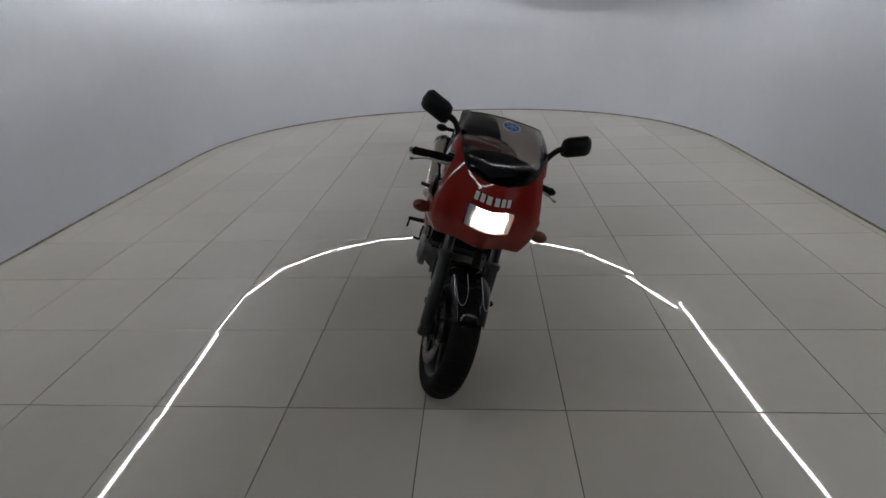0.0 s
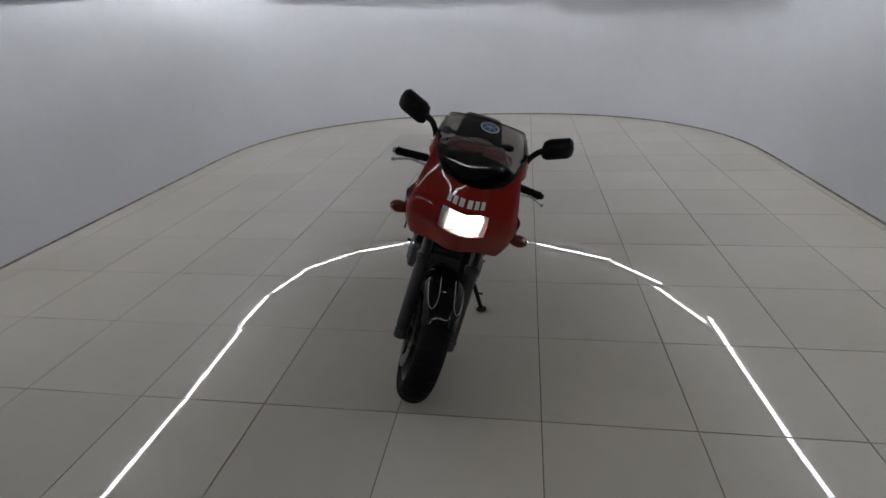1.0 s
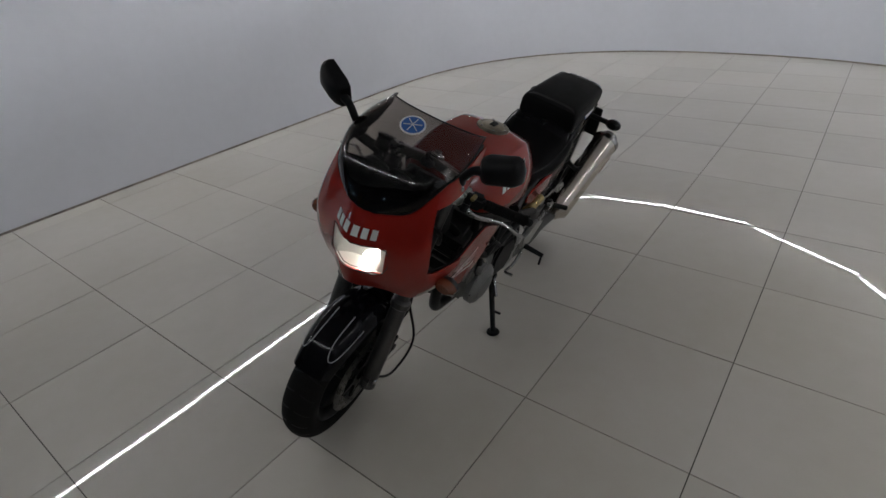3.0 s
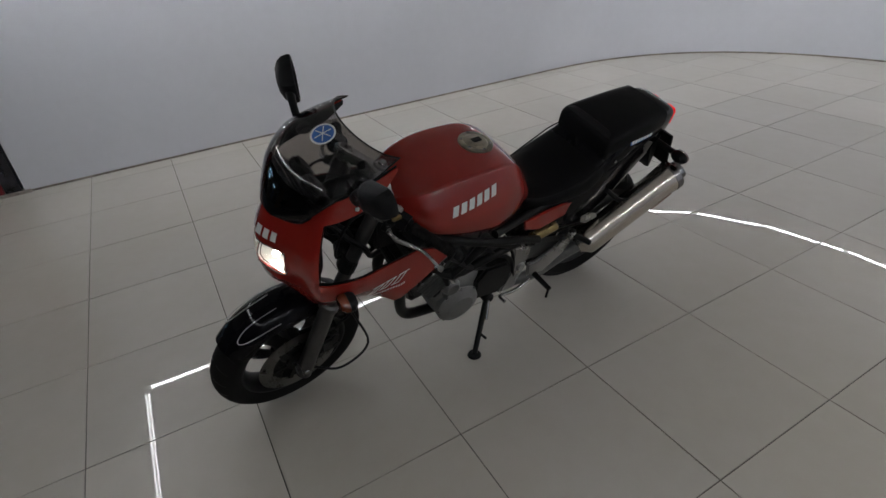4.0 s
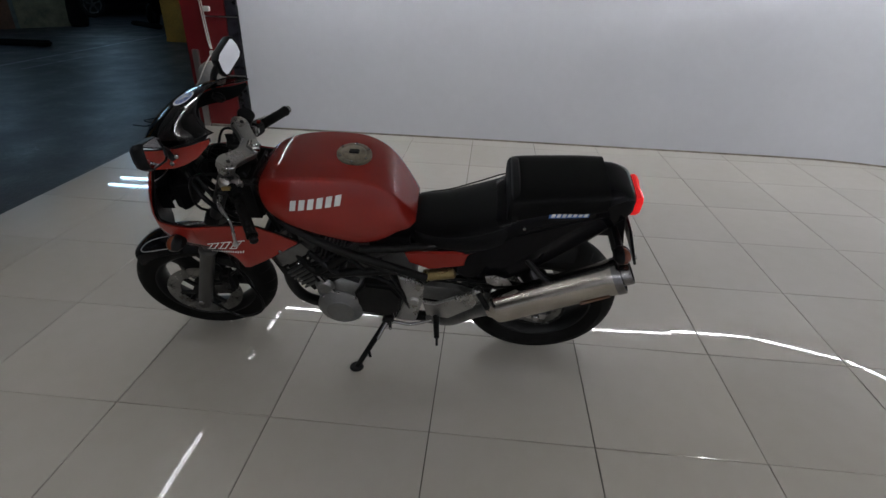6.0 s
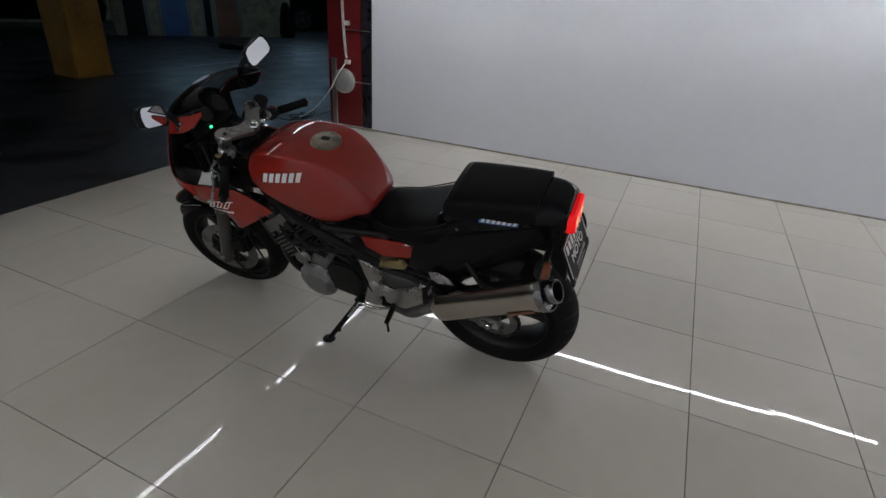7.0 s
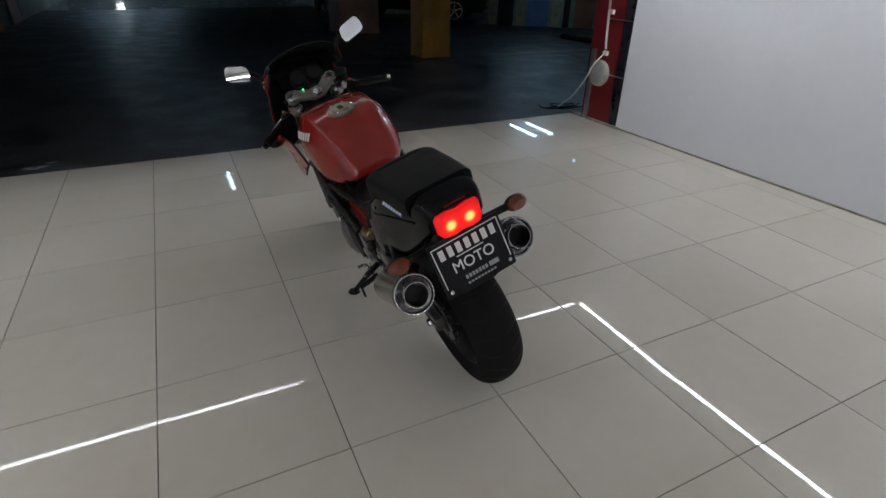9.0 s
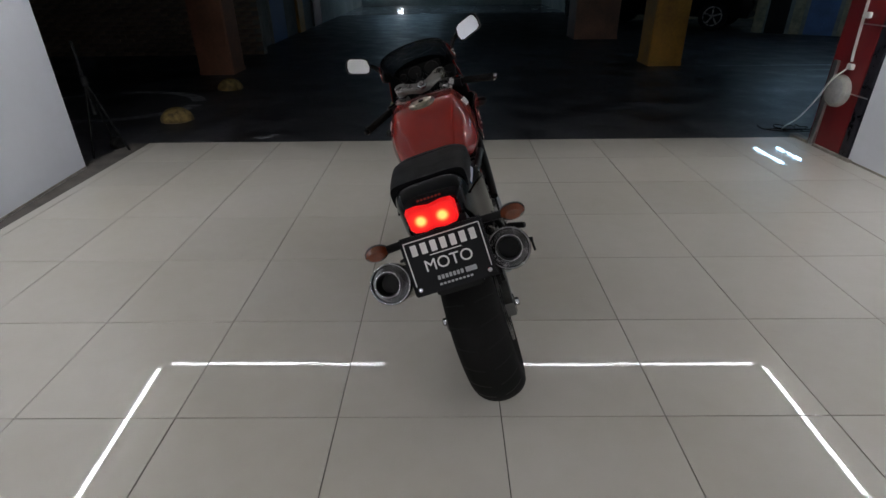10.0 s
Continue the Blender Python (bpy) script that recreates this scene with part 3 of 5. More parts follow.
for s in (-1, 1):
    a, b = Vector((s * 0.118, 0.435, 0.885)), Vector((s * 0.305, 0.525, 0.845))
    d = (b - a).normalized()
    bar = part("handlebar", steered(merge(rod(a, b, 0.011), rod(a + d * 0.02, a + d * 0.03, 0.018))), M_FRAME, BIKE, "black clip-on handlebar")
    part("bar_clamp", steered(merge(rod(a + d * -0.012 - AXIS * 0.030, a + d * -0.012 + AXIS * 0.008, 0.032, seg=22), box(*(a + d * 0.018 + Vector((0, 0.012, 0.005))), 0.03, 0.04, 0.03, 0.008))), M_CLAMP, bar, "bare alloy bar clamp")
    gr = [(0, 0), (0, 0.014)]
    for k in range(14):
        gr += [(0.004 + k * 0.009, 0.0165), (0.0085 + k * 0.009, 0.0165), (0.0092 + k * 0.009, 0.0150), (0.0125 + k * 0.009, 0.0150)]
    gr += [(0.131, 0.018), (0.136, 0.018), (0.137, 0)]
    part("grip", steered(along(lathe(gr, 18), a + d * 0.083, b)), M_RUBBER, bar, "ribbed black rubber grip")
    part("bar_end", steered(rod(a + d * 0.222, a + d * 0.240, 0.013)), M_CHROME if s < 0 else M_PLASTIC, bar)
    part("switch_box", steered(moved(box(0, 0, 0, 0.05, 0.042, 0.048, 0.010), Matrix.Translation(a + d * 0.055) @ d.to_track_quat("X", "Z").to_matrix().to_4x4())), M_PLASTIC, bar)
    if s < 0:
        part("stop_switch", steered(box(*(a + d * 0.055 + Vector((0, 0.012, 0.026))), 0.014, 0.012, 0.008, 0.002)), M_RED, bar, "red stop switch")
    fwd = Vector((0, -1, -0.12)).normalized()
    piv = a + d * 0.042 + fwd * 0.045
    tip = piv + d * 0.185 + fwd * 0.012 + Vector((0, 0, -0.012))
    part("lever", steered(merge(pipe([piv, piv + d * 0.05 + fwd * 0.018, piv + d * 0.12 + fwd * 0.004, tip], 0.006, 10, radii=[0.008, 0.0065, 0.005, 0.0042]), rod(tip - d * 0.004, tip + d * 0.010, 0.008, seg=12))), M_CLAMP, bar, "bare alloy lever with a ball end")
    part("lever_perch", steered(merge(rod(a + d * 0.025, a + d * 0.048, 0.018), rod(a + d * 0.036, piv, 0.011), rod(piv - AXIS * 0.012, piv + AXIS * 0.012, 0.013))), M_PLASTIC, bar)
    if s < 0:
        q = a + d * 0.035 + fwd * 0.040 + AXIS * 0.035
        part("brake_reservoir", steered(merge(rod(q, q + AXIS * 0.038, 0.025, 0.027, 22), rod(q + AXIS * 0.036, q + AXIS * 0.046, 0.029, seg=22))), M_PLASTIC, bar)
    else:
        part("choke_lever", steered(box(*(a + d * 0.048 + Vector((0.004, -0.02, 0.022))), 0.012, 0.03, 0.012, 0.003)), M_GOLD, bar)
for i, (x, y, z) in enumerate([(0.10, 0.36, 0.80), (-0.10, 0.36, 0.80), (0.04, 0.34, 0.84), (-0.03, 0.37, 0.83)]):
    part("control_cable", pipe([(x * 1.1, 0.43, 0.90), (x * 1.3, 0.33, 0.89), (x, 0.30, z - 0.06), (x * 0.5, 0.44, 0.70), (x * 0.3, 0.56, 0.66)], 0.0045, 8), M_PLASTIC, BIKE)

dash = part("instrument_panel", merge(moved(box(0.0, 0, 0, 0.215, 0.014, 0.115, 0.02), pose(0, 0.262, 0.938, 35)), box(0, 0.262, 0.885, 0.16, 0.06, 0.08, 0.02)), M_PLASTIC, BIKE, "black plastic instrument panel")
for x, r in ((-0.058, 0.038), (0.026, 0.038), (0.088, 0.020)):
    n = Vector((0, math.cos(radians(35)), math.sin(radians(35))))
    c = Vector((x, 0.268, 0.942))
    dial = part("dial", rod(c, c + n * 0.030, r, seg=28), M_FRAME, dash)
    part("dial_face", along(lathe([(0, 0), (0, r - 0.006), (0.001, r - 0.006), (0.001, 0)], 28), c + n * 0.0305, c + n), M_ENGDARK, dial)
part("neutral_lamp", rod(Vector((0.024, 0.288, 0.898)), Vector((0.024, 0.302, 0.906)), 0.0042), M_GREENLED, dash, "lit green lamp")

# dark clutter inside the fairing
coils = part("coil_box", box(0.0, 0.462, 0.775, 0.19, 0.085, 0.165, 0.014, 3), M_ENGDARK, BIKE, "black ignition coils behind the fork")
for x in (-0.045, 0.045):
    part("coil", rod((x - 0.03, 0.462, 0.866), (x + 0.03, 0.462, 0.866), 0.016), M_PLASTIC, coils)
for k, x in enumerate((-0.11, -0.06, 0.05, 0.085, 0.115)):
    w = 0.012 * (k % 3 - 1)
    part("wiring_loom", pipe([(x * 0.7, 0.285, 0.872 + w), (x * 1.05, 0.335, 0.815 - w), (x * 1.1, 0.375 + w, 0.770), (x, 0.400, 0.715 + w), (x * 0.8, 0.440, 0.690)], 0.0075 + 0.001 * (k % 3), 8), M_PLASTIC, BIKE)
horn = part("horn", along(lathe([(0, 0), (0, 0.036), (0.012, 0.040), (0.026, 0.038), (0.034, 0.020), (0.036, 0)], 28), (0.055, 0.352, 0.700), (0.060, 0.30, 0.700)), M_ENGDARK, BIKE, "round black horn")
part("horn_bracket", rod((0.055, 0.352, 0.700), (0.050, 0.430, 0.745), 0.006), M_FRAME, horn)

# fairing
LV = np.array([(0.58, 0.210, 0.120), (0.62, 0.142, 0.165), (0.66, 0.120, 0.198), (0.70, 0.109, 0.218), (0.745, 0.104, 0.229), (0.80, 0.106, 0.230), (0.85, 0.119, 0.220),
               (0.90, 0.142, 0.207), (0.95, 0.172, 0.194), (1.00, 0.212, 0.182), (1.05, 0.270, 0.172)])


BOW = np.array(smooth_rows([(0.0, 0.0), (0.08, 0.06), (0.19, 0.175), (0.33, 0.27), (0.5, 0.345), (0.667, 0.45), (0.83, 0.68), (1.0, 1.0)], 6))


def shell(theta, z, out=0.0):
    n, w = np.interp(z, LV[:, 0], LV[:, 1]), np.interp(z, LV[:, 0], LV[:, 2])
    t = radians(theta)
    c, s = math.cos(t), math.sin(t)
    return Vector(((w + out) * math.copysign(abs(s) ** 0.86, s), n - out + (0.332 - n) * float(np.interp(abs(theta) / 90, BOW[:, 0], BOW[:, 1])), z))


def lip(th):
    u = abs(th) / 90
    return float(np.interp(u, [0, 0.13, 0.26, 0.47, 0.68, 1.0], [0.909, 0.911, 0.922, 0.962, 1.008, 1.028]))


def keel(th):
    u = abs(th) / 90
    return float(np.interp(u, [0, 0.25, 0.5, 0.8, 1.0], [0.668, 0.668, 0.660, 0.650, 0.645]))


THC = 60
HL_TH, HL_Z = (-17.0, 21.5), (0.737, 0.820)


def fairing_patches(off, th_):
    """The nose, flanks, lower cowls and upper arms, moved inwards by off."""
    ths = [*np.linspace(-THC, HL_TH[0], 12)[:-1], *np.linspace(*HL_TH, 11), *np.linspace(HL_TH[1], THC, 12)[1:]]
    grid = [[shell(th, z, -off) for z in [*np.linspace(keel(th), HL_Z[0], 6)[:-1], *np.linspace(*HL_Z, 5), *np.linspace(HL_Z[1], lip(th), 9)[1:]]] for th in ths]
    out = [sheet(grid, th_, lambda i, k: 11 <= i < 21 and 5 <= k < 9)]
    for s in (-1, 1):
        ths = np.linspace(THC, 90, 9)
        out.append(sheet([[shell(s * th, keel(th) + (0.775 - keel(th)) * v, -off) for v in np.linspace(0, 1, 8)] for th in ths], th_))
        out.append(sheet([[shell(s * th, zc + (lip(th) - zc) * v, -off) for v in np.linspace(0, 1, 6)] for th, zc in zip(ths, np.linspace(0.952, 0.973, 9))], th_))
        rows = []
        for y in np.linspace(0.325, 0.642, 15):
            t = np.interp(y, [0.32, 0.514, 0.579, 0.642], [0.775, 0.773, 0.739, 0.700])
            b = np.interp(y, [0.32, 0.37, 0.445, 0.54, 0.60, 0.642], [0.645, 0.616, 0.569, 0.627, 0.667, 0.694])
            row = []
            for v in np.linspace(0, 1, 9):
                z = b + (t - b) * v
                w = np.interp(z, LV[:, 0], LV[:, 2])
                k = min(1.0, (y - 0.325) / 0.12)
                w = w * (1 - k) + (0.212 - 0.10 * max(0, y - 0.45) - 0.16 * max(0, 0.63 - z)) * k
                row.append((s * (w - off), y, z))
            rows.append(row)
        out.append(sheet(rows, th_))
        rows = []
        for y in np.linspace(0.333, 0.452, 9):
            t = np.interp(y, [0.335, 0.40, 0.452], [1.027, 1.042, 1.060])
            b = np.interp(y, [0.335, 0.37, 0.409, 0.452], [0.973, 0.984, 1.005, 1.049])
            rows.append([(s * (np.interp(b + (t - b) * v, LV[:, 0], LV[:, 2]) - 0.06 * (y - 0.335) - off), y, b + (t - b) * v) for v in np.linspace(0, 1, 6)])
        out.append(sheet(rows, th_))
    return out


PANELS = ["fairing", "fairing_flank", "fairing_brow", "side_cowl", "fairing_arm", "fairing_flank", "fairing_brow", "side_cowl", "fairing_arm"]
panels = [part(name, bm, M_RED, BIKE, "glossy red half fairing with cut-away sides" if name == "fairing" else "") for name, bm in zip(PANELS, fairing_patches(0.0, 0.003))]
for panel, bm in zip(panels, fairing_patches(0.008, 0.003)):
    part("liner", bm, M_PLASTIC, panel, "black inner liner")
fairing, cowl = panels[0], {1: panels[7], -1: panels[3]}
hl = part("headlight", pipe([shell(HL_TH[0], HL_Z[0], 0.001), shell(1.5, HL_Z[0], 0.001), shell(HL_TH[1], HL_Z[0] + 0.002, 0.001), shell(HL_TH[1], HL_Z[1] - 0.002, 0.001), shell(1.5, HL_Z[1], 0.001), shell(HL_TH[0], HL_Z[1], 0.001), shell(HL_TH[0], HL_Z[0], 0.001)], 0.0016, 6, 3), M_PLASTIC, fairing, "rectangular headlight switched on")
part("headlight_lens", sheet([[shell(th, z, 0.0) for z in np.linspace(*HL_Z, 7)] for th in np.linspace(*HL_TH, 15)]), M_HEADLENS, hl, "clear headlight glass")
# a bowl that throws the bulb's light forwards
FOC, HL_X, HL_C = 0.036, 0.020, (HL_Z[0] + HL_Z[1]) / 2
HX0, HX1 = shell(HL_TH[0], HL_C).x, shell(HL_TH[1], HL_C).x


def bowl(x, z):
    front = shell(np.interp(x, [HX0, HX1], HL_TH), z).y + 0.006
    return Vector((x, max(front, 0.182 - ((x - HL_X) ** 2 + (z - HL_C) ** 2) / (4 * FOC)), z))


bowl_rows = [[bowl(x, z) for z in np.linspace(HL_Z[0], HL_Z[1], 9)] for x in np.linspace(HX0, HX1, 21)]
walls = [[[Vector((r[e].x, r[e].y + (shell(np.interp(r[e].x, [HX0, HX1], HL_TH), r[e].z).y + 0.003 - r[e].y) * v, r[e].z)) for v in (0, 1)] for r in bowl_rows] for e in (0, -1)]
back = [[p + Vector((0, 0.006, 0)) for p in r] for r in bowl_rows]
part("lamp_housing", merge(sheet(back, 0.003), *[sheet([[q + Vector((0, 0.002, 0.004 * e)) for q in r] for r in w], 0.002) for w, e in zip(walls, (-1, 1))], box(HX0 - 0.006, 0.187, HL_C, 0.006, 0.050, 0.08, 0.001), box(HX1 + 0.006, 0.187, HL_C, 0.006, 0.050, 0.08, 0.001)), M_PLASTIC, hl, "black lamp housing")
part("reflector", merge(sheet(bowl_rows), *[sheet(w) for w in walls]), M_REFLECTOR, hl, "silvered reflector bowl")
part("headlight_bulb", merge(rod((0.042, 0.142, 0.774), (0.042, 0.158, 0.774), 0.0085)), M_HEADBULB, hl, "glaring white bulb")


def blocks(at, n, z0, z1, a0, a1, gap=0.18, slant=0.0, out=0.003):
    """A row of n plain blocks in place of lettering; at(u, z) is the surface."""
    bms = []
    for k in range(n):
        u0, u1 = a0 + (a1 - a0) * (k + gap / 2) / n, a0 + (a1 - a0) * (k + 1 - gap / 2) / n
        bms.append(sheet([[at(u0 + (u1 - u0) * i / 3 + slant * v, z0 + (z1 - z0) * v, out) for v in np.linspace(0, 1, 4)] for i in range(4)], 0.0008))
    return merge(*bms)


part("nose_marking", blocks(shell, 6, 0.842, 0.870, -15.5, 15.5, 0.34, 0), M_DECAL, fairing, "row of six white blocks")


def cowl_at(s):
    def at(y, z, out):
        w, k = np.interp(z, LV[:, 0], LV[:, 2]), min(1.0, max(0.0, (y - 0.325) / 0.12))
        w = w * (1 - k) + (0.212 - 0.10 * max(0, y - 0.45) - 0.16 * max(0, 0.63 - z)) * k
        return Vector((s * (w + out), y, z + 0.14 * (y - 0.40)))
    return at


for s in (-1, 1):
    part("side_marking", merge(blocks(cowl_at(s), 6, 0.672, 0.706, 0.335, 0.450, 0.80, 0.03), blocks(cowl_at(s), 3, 0.703, 0.706, 0.352, 0.482, 0.16, 0.0), blocks(cowl_at(s), 3, 0.672, 0.675, 0.335, 0.450, 0.3, 0.0), blocks(cowl_at(s), 14, 0.652, 0.660, 0.345, 0.465, 0.45, 0.002)), M_DECAL, cowl[s], "slanted white blocks over a row of small bars")

# screen
CEN = smooth_rows([(0.0, 0.149, 0.914), (0.0, 0.168, 0.960), (0.0, 0.207, 1.018), (0.0, 0.266, 1.062), (0.0, 0.328, 1.090), (0.0, 0.380, 1.105)], 4)
SID = smooth_rows([(0.050, 0.162, 0.917), (0.108, 0.196, 0.928), (0.142, 0.222, 0.965), (0.166, 0.284, 1.014), (0.170, 0.370, 1.040), (0.150, 0.462, 1.074)], 4)
grid = []
for c, d in zip(CEN, SID):
    row = []
    for ph in np.linspace(-90, 90, 25):
        t = radians(ph)
        k = 1 - math.cos(t)
        row.append((d[0] * math.sin(t), c[1] + (d[1] - c[1]) * k, c[2] + (d[2] - c[2]) * k))
    grid.append(row)
screen = part("windscreen", sheet(grid, 0.0035), M_SCREEN, BIKE, "smoked see-through windscreen")
base_rows = [[Vector(p) + Vector((0, 0.006, -0.006)) for p in row] for row in grid[:9]]
part("screen_base", sheet(base_rows, 0.002), M_VINYL, screen, "black panel under the screen's foot")
rimline = [grid[k][0] for k in range(0, len(grid), 2)] + [grid[-1][j] for j in range(0, 25, 3)] + [grid[k][-1] for k in range(len(grid) - 1, -1, -2)]
part("screen_edge", pipe(rimline, 0.0022, 8, 2), M_PLASTIC, screen)


def screen_at(u, v, out):
    """A point of the screen: u across, v up, lifted by out."""
    i = min(max(v, 0), 0.999) * (len(grid) - 1)
    j = (u + 1) / 2 * 24
    i0, j0 = int(i), min(int(j), 23)
    a = [Vector(grid[i0 + di][j0 + dj]) for di, dj in ((0, 0), (1, 0), (0, 1), (1, 1))]
    p = a[0].lerp(a[1], i - i0).lerp(a[2].lerp(a[3], i - i0), j - j0)
    return p + Vector((0.2 * u, -0.75, 0.62)) * out


def round_mark(r0, r1, out):
    rows = []
    for rr in (r0, (r0 + r1) / 2, r1):
        rows.append([screen_at(0.03 + rr * math.cos(2 * math.pi * k / 28) * 0.125, 0.80 + rr * math.sin(2 * math.pi * k / 28) * 0.098, out) for k in range(29)])
    return sheet(rows, 0.0006)


badge = part("round_badge", round_mark(0.02, 0.95, 0.0035), M_BLUEDECAL, screen, "round blue badge with a white ring")
part("badge_ring", round_mark(0.92, 1.06, 0.0040), M_DECAL, badge)
for k in range(3):
    t = math.pi * k / 3 + 0.5
    pts = [screen_at(0.03 + q * math.cos(t) * 0.125, 0.80 + q * math.sin(t) * 0.098, 0.005) for q in np.linspace(-0.75, 0.75, 5)]
    part("badge_stroke", pipe(pts, 0.0012, 6, 2), M_DECAL, badge)


# mirrors
def mirror(s):
    c = Vector((0.268, 0.348, 1.083)) if s > 0 else Vector((-0.277, 0.354, 1.083))
    face = pose(*c, 8 if s > 0 else 9, -18 * s, 7 if s > 0 else -15)
    outline = [(-0.058, -0.034), (-0.045, -0.042), (0.040, -0.040), (0.056, -0.030), (0.062, 0.0), (0.058, 0.030), (0.046, 0.042), (-0.030, 0.040), (-0.050, 0.030), (-0.062, -0.008)]
    big = 1.0 if s > 0 else 1.07
    outline = [(x * s * 0.97 * big, z * 0.90 * big) for x, z in outline]
    rings = []
    for y, k in ((0.004, 0.86), (0.010, 0.90), (0.008, 0.97), (0.0, 1.0), (-0.016, 0.96), (-0.030, 0.80), (-0.040, 0.5), (-0.043, 0.15)):
        rings.append([Vector((x * k, y, z * k)) for x, z in outline])
    ob = part("mirror", merge(moved(loft(rings), face), pipe([(s * 0.172, 0.335, 1.000), (s * 0.182, 0.325, 1.025), (s * 0.205, 0.325, 1.055), c + Vector((-s * 0.035, -0.022, -0.015))], 0.012, 12, radii=[0.014, 0.011, 0.011, 0.014]),
                             rod((s * 0.160, 0.335, 0.988), (s * 0.178, 0.337, 0.998), 0.022)), M_PLASTIC, BIKE, "black rectangular rear-view mirror on a stalk")
    part("mirror_glass", moved(loft([[Vector((x * k, y, z * k)) for x, z in outline] for y, k in ((0.0046, 0.875), (0.0060, 0.865))]), face), M_MIRROR, ob)
    part("stalk_bolt", rod((s * 0.178, 0.330, 0.985), (s * 0.188, 0.330, 0.988), 0.007), M_CHROME, ob)


for s in (-1, 1):
    mirror(s)


def indicator(base, tip, r, name="indicator"):
    base, tip = Vector(base), Vector(tip)
    d = (tip - base).normalized()
    s = 1 if tip.x > 0 else -1
    body = part(name, merge(rod(base, tip - d * 0.03, 0.011, 0.012), moved(loft([[Vector((x * k, y, z * k)) for x, z in [(0.036 * math.cos(t) , 0.023 * math.sin(t)) for t in np.linspace(0, 2 * math.pi, 20, endpoint=False)]] for y, k in ((0.0, 1.0), (r[0] * 0.012, 0.97), (r[0] * 0.026, 0.55))]), Matrix.Translation(tip))), M_PLASTIC, BIKE, "stalked turn indicator")
    part("amber_lens", moved(loft([[Vector((x * k, y, z * k)) for x, z in [(0.036 * math.cos(t), 0.023 * math.sin(t)) for t in np.linspace(0, 2 * math.pi, 20, endpoint=False)]] for y, k in ((0.0, 0.985), (-r[0] * 0.012, 0.93), (-r[0] * 0.022, 0.62))]), Matrix.Translation(tip)), M_AMBER, body, "orange lens")


for s in (-1, 1):
    indicator((s * 0.195, 0.275, 0.715), (s * 0.238, 0.266, 0.718), (1,), "front_indicator")

# tank
TANK = smooth_rows([(0.525, 0.085, 0.825, 0.862), (0.555, 0.140, 0.775, 0.886), (0.615, 0.172, 0.738, 0.910), (0.700, 0.184, 0.705, 0.925), (0.790, 0.184, 0.676, 0.928),
                    (0.860, 0.178, 0.660, 0.922), (0.925, 0.160, 0.668, 0.895), (0.975, 0.136, 0.690, 0.845), (1.015, 0.112, 0.700, 0.780), (1.035, 0.085, 0.715, 0.745)], 4)
TANK = [(y - 0.016, w, zb - 0.004, zt - 0.007) for y, w, zb, zt in TANK]


def tank_half(w, zb, zt):
    """One half of the tank's section, from the middle of the top down: flat top, firm shoulder, full flank."""
    h = zt - zb
    key = [(0.0, 0.0), (0.35, 0.005), (0.62, 0.026), (0.685, 0.042), (0.725, 0.068), (0.80, 0.155), (0.90, 0.29), (0.96, 0.42), (0.992, 0.54), (1.0, 0.64), (0.985, 0.76), (0.93, 0.87), (0.82, 0.955), (0.55, 0.995), (0.0, 1.0)]
    return [(w * float(u), zt - h * float(v)) for u, v in smooth_rows(key, 4)]


TR = []
for y, w, zb, zt in TANK:
    half = tank_half(w, zb, zt)
    TR.append([Vector((x, y, z)) for x, z in half] + [Vector((-x, y, z)) for x, z in half[-2:0:-1]])
tank = part("fuel_tank", loft(TR), M_RED, BIKE, "large red fuel tank with creased shoulders")
c = Vector((0.004, 0.820, 0.9175))
up = Vector((0, 0.09, 1)).normalized()
cap = part("fuel_cap", along(lathe([(0, 0), (-0.004, 0.056), (0.004, 0.056), (0.007, 0.050), (0.006, 0.040), (0.009, 0.036), (0.011, 0.030), (0.010, 0)], 36), c, c + up), M_CAP, tank, "round dull alloy fuel cap with bolts")
for k in range(6):
    t = 2 * math.pi * k / 6
    q = c + Vector((0.047 * math.cos(t), 0.047 * math.sin(t), 0.006 - 0.004 * math.sin(t)))
    part("cap_bolt", rod(q, q + up * 0.004, 0.004, seg=8), M_CHROME, cap)
part("cap_flap", moved(box(0, 0, 0, 0.020, 0.032, 0.006, 0.002), Matrix.Translation(c + up * 0.012)), M_ENGDARK, cap)


def tank_at(s):
    ys = np.array([t[0] for t in TANK])

    def at(y, z, out):
        w, zb, zt = (float(np.interp(y, ys, [t[k] for t in TANK])) for k in (1, 2, 3))
        half = tank_half(w, zb, zt)[::-1]
        return Vector((s * (float(np.interp(z, [q[1] for q in half], [q[0] for q in half])) + out), y, z))
    return at


for s in (-1, 1):
    part("tank_marking", blocks(lambda y, z, out, s=s: tank_at(s)(y, z + 0.15 * (y - 0.72), out), 6, 0.834, 0.864, 0.632, 0.802, 0.34, 0.006), M_DECAL, tank, "row of six white blocks")

# seat and tail
SEAT = smooth_rows([(1.000, 0.085, 0.640, 0.700), (1.03, 0.115, 0.640, 0.704), (1.10, 0.132, 0.638, 0.702), (1.18, 0.145, 0.640, 0.722), (1.26, 0.150, 0.648, 0.752), (1.325, 0.146, 0.655, 0.785), (1.345, 0.128, 0.665, 0.788)], 4)
part("rider_seat", loft([ring(y, w, zb, zt, 3.2, 4.5, 36, shift=-0.015) for y, w, zb, zt in SEAT]), M_VINYL, BIKE, "black vinyl rider seat")
for s in (-1, 1):
    part("seat_seam", pipe([(s * (w - 0.010), y, zt - 0.016) for y, w, zb, zt in SEAT[3:-2:3]], 0.0025, 6, 2), M_PLASTIC, BIKE)
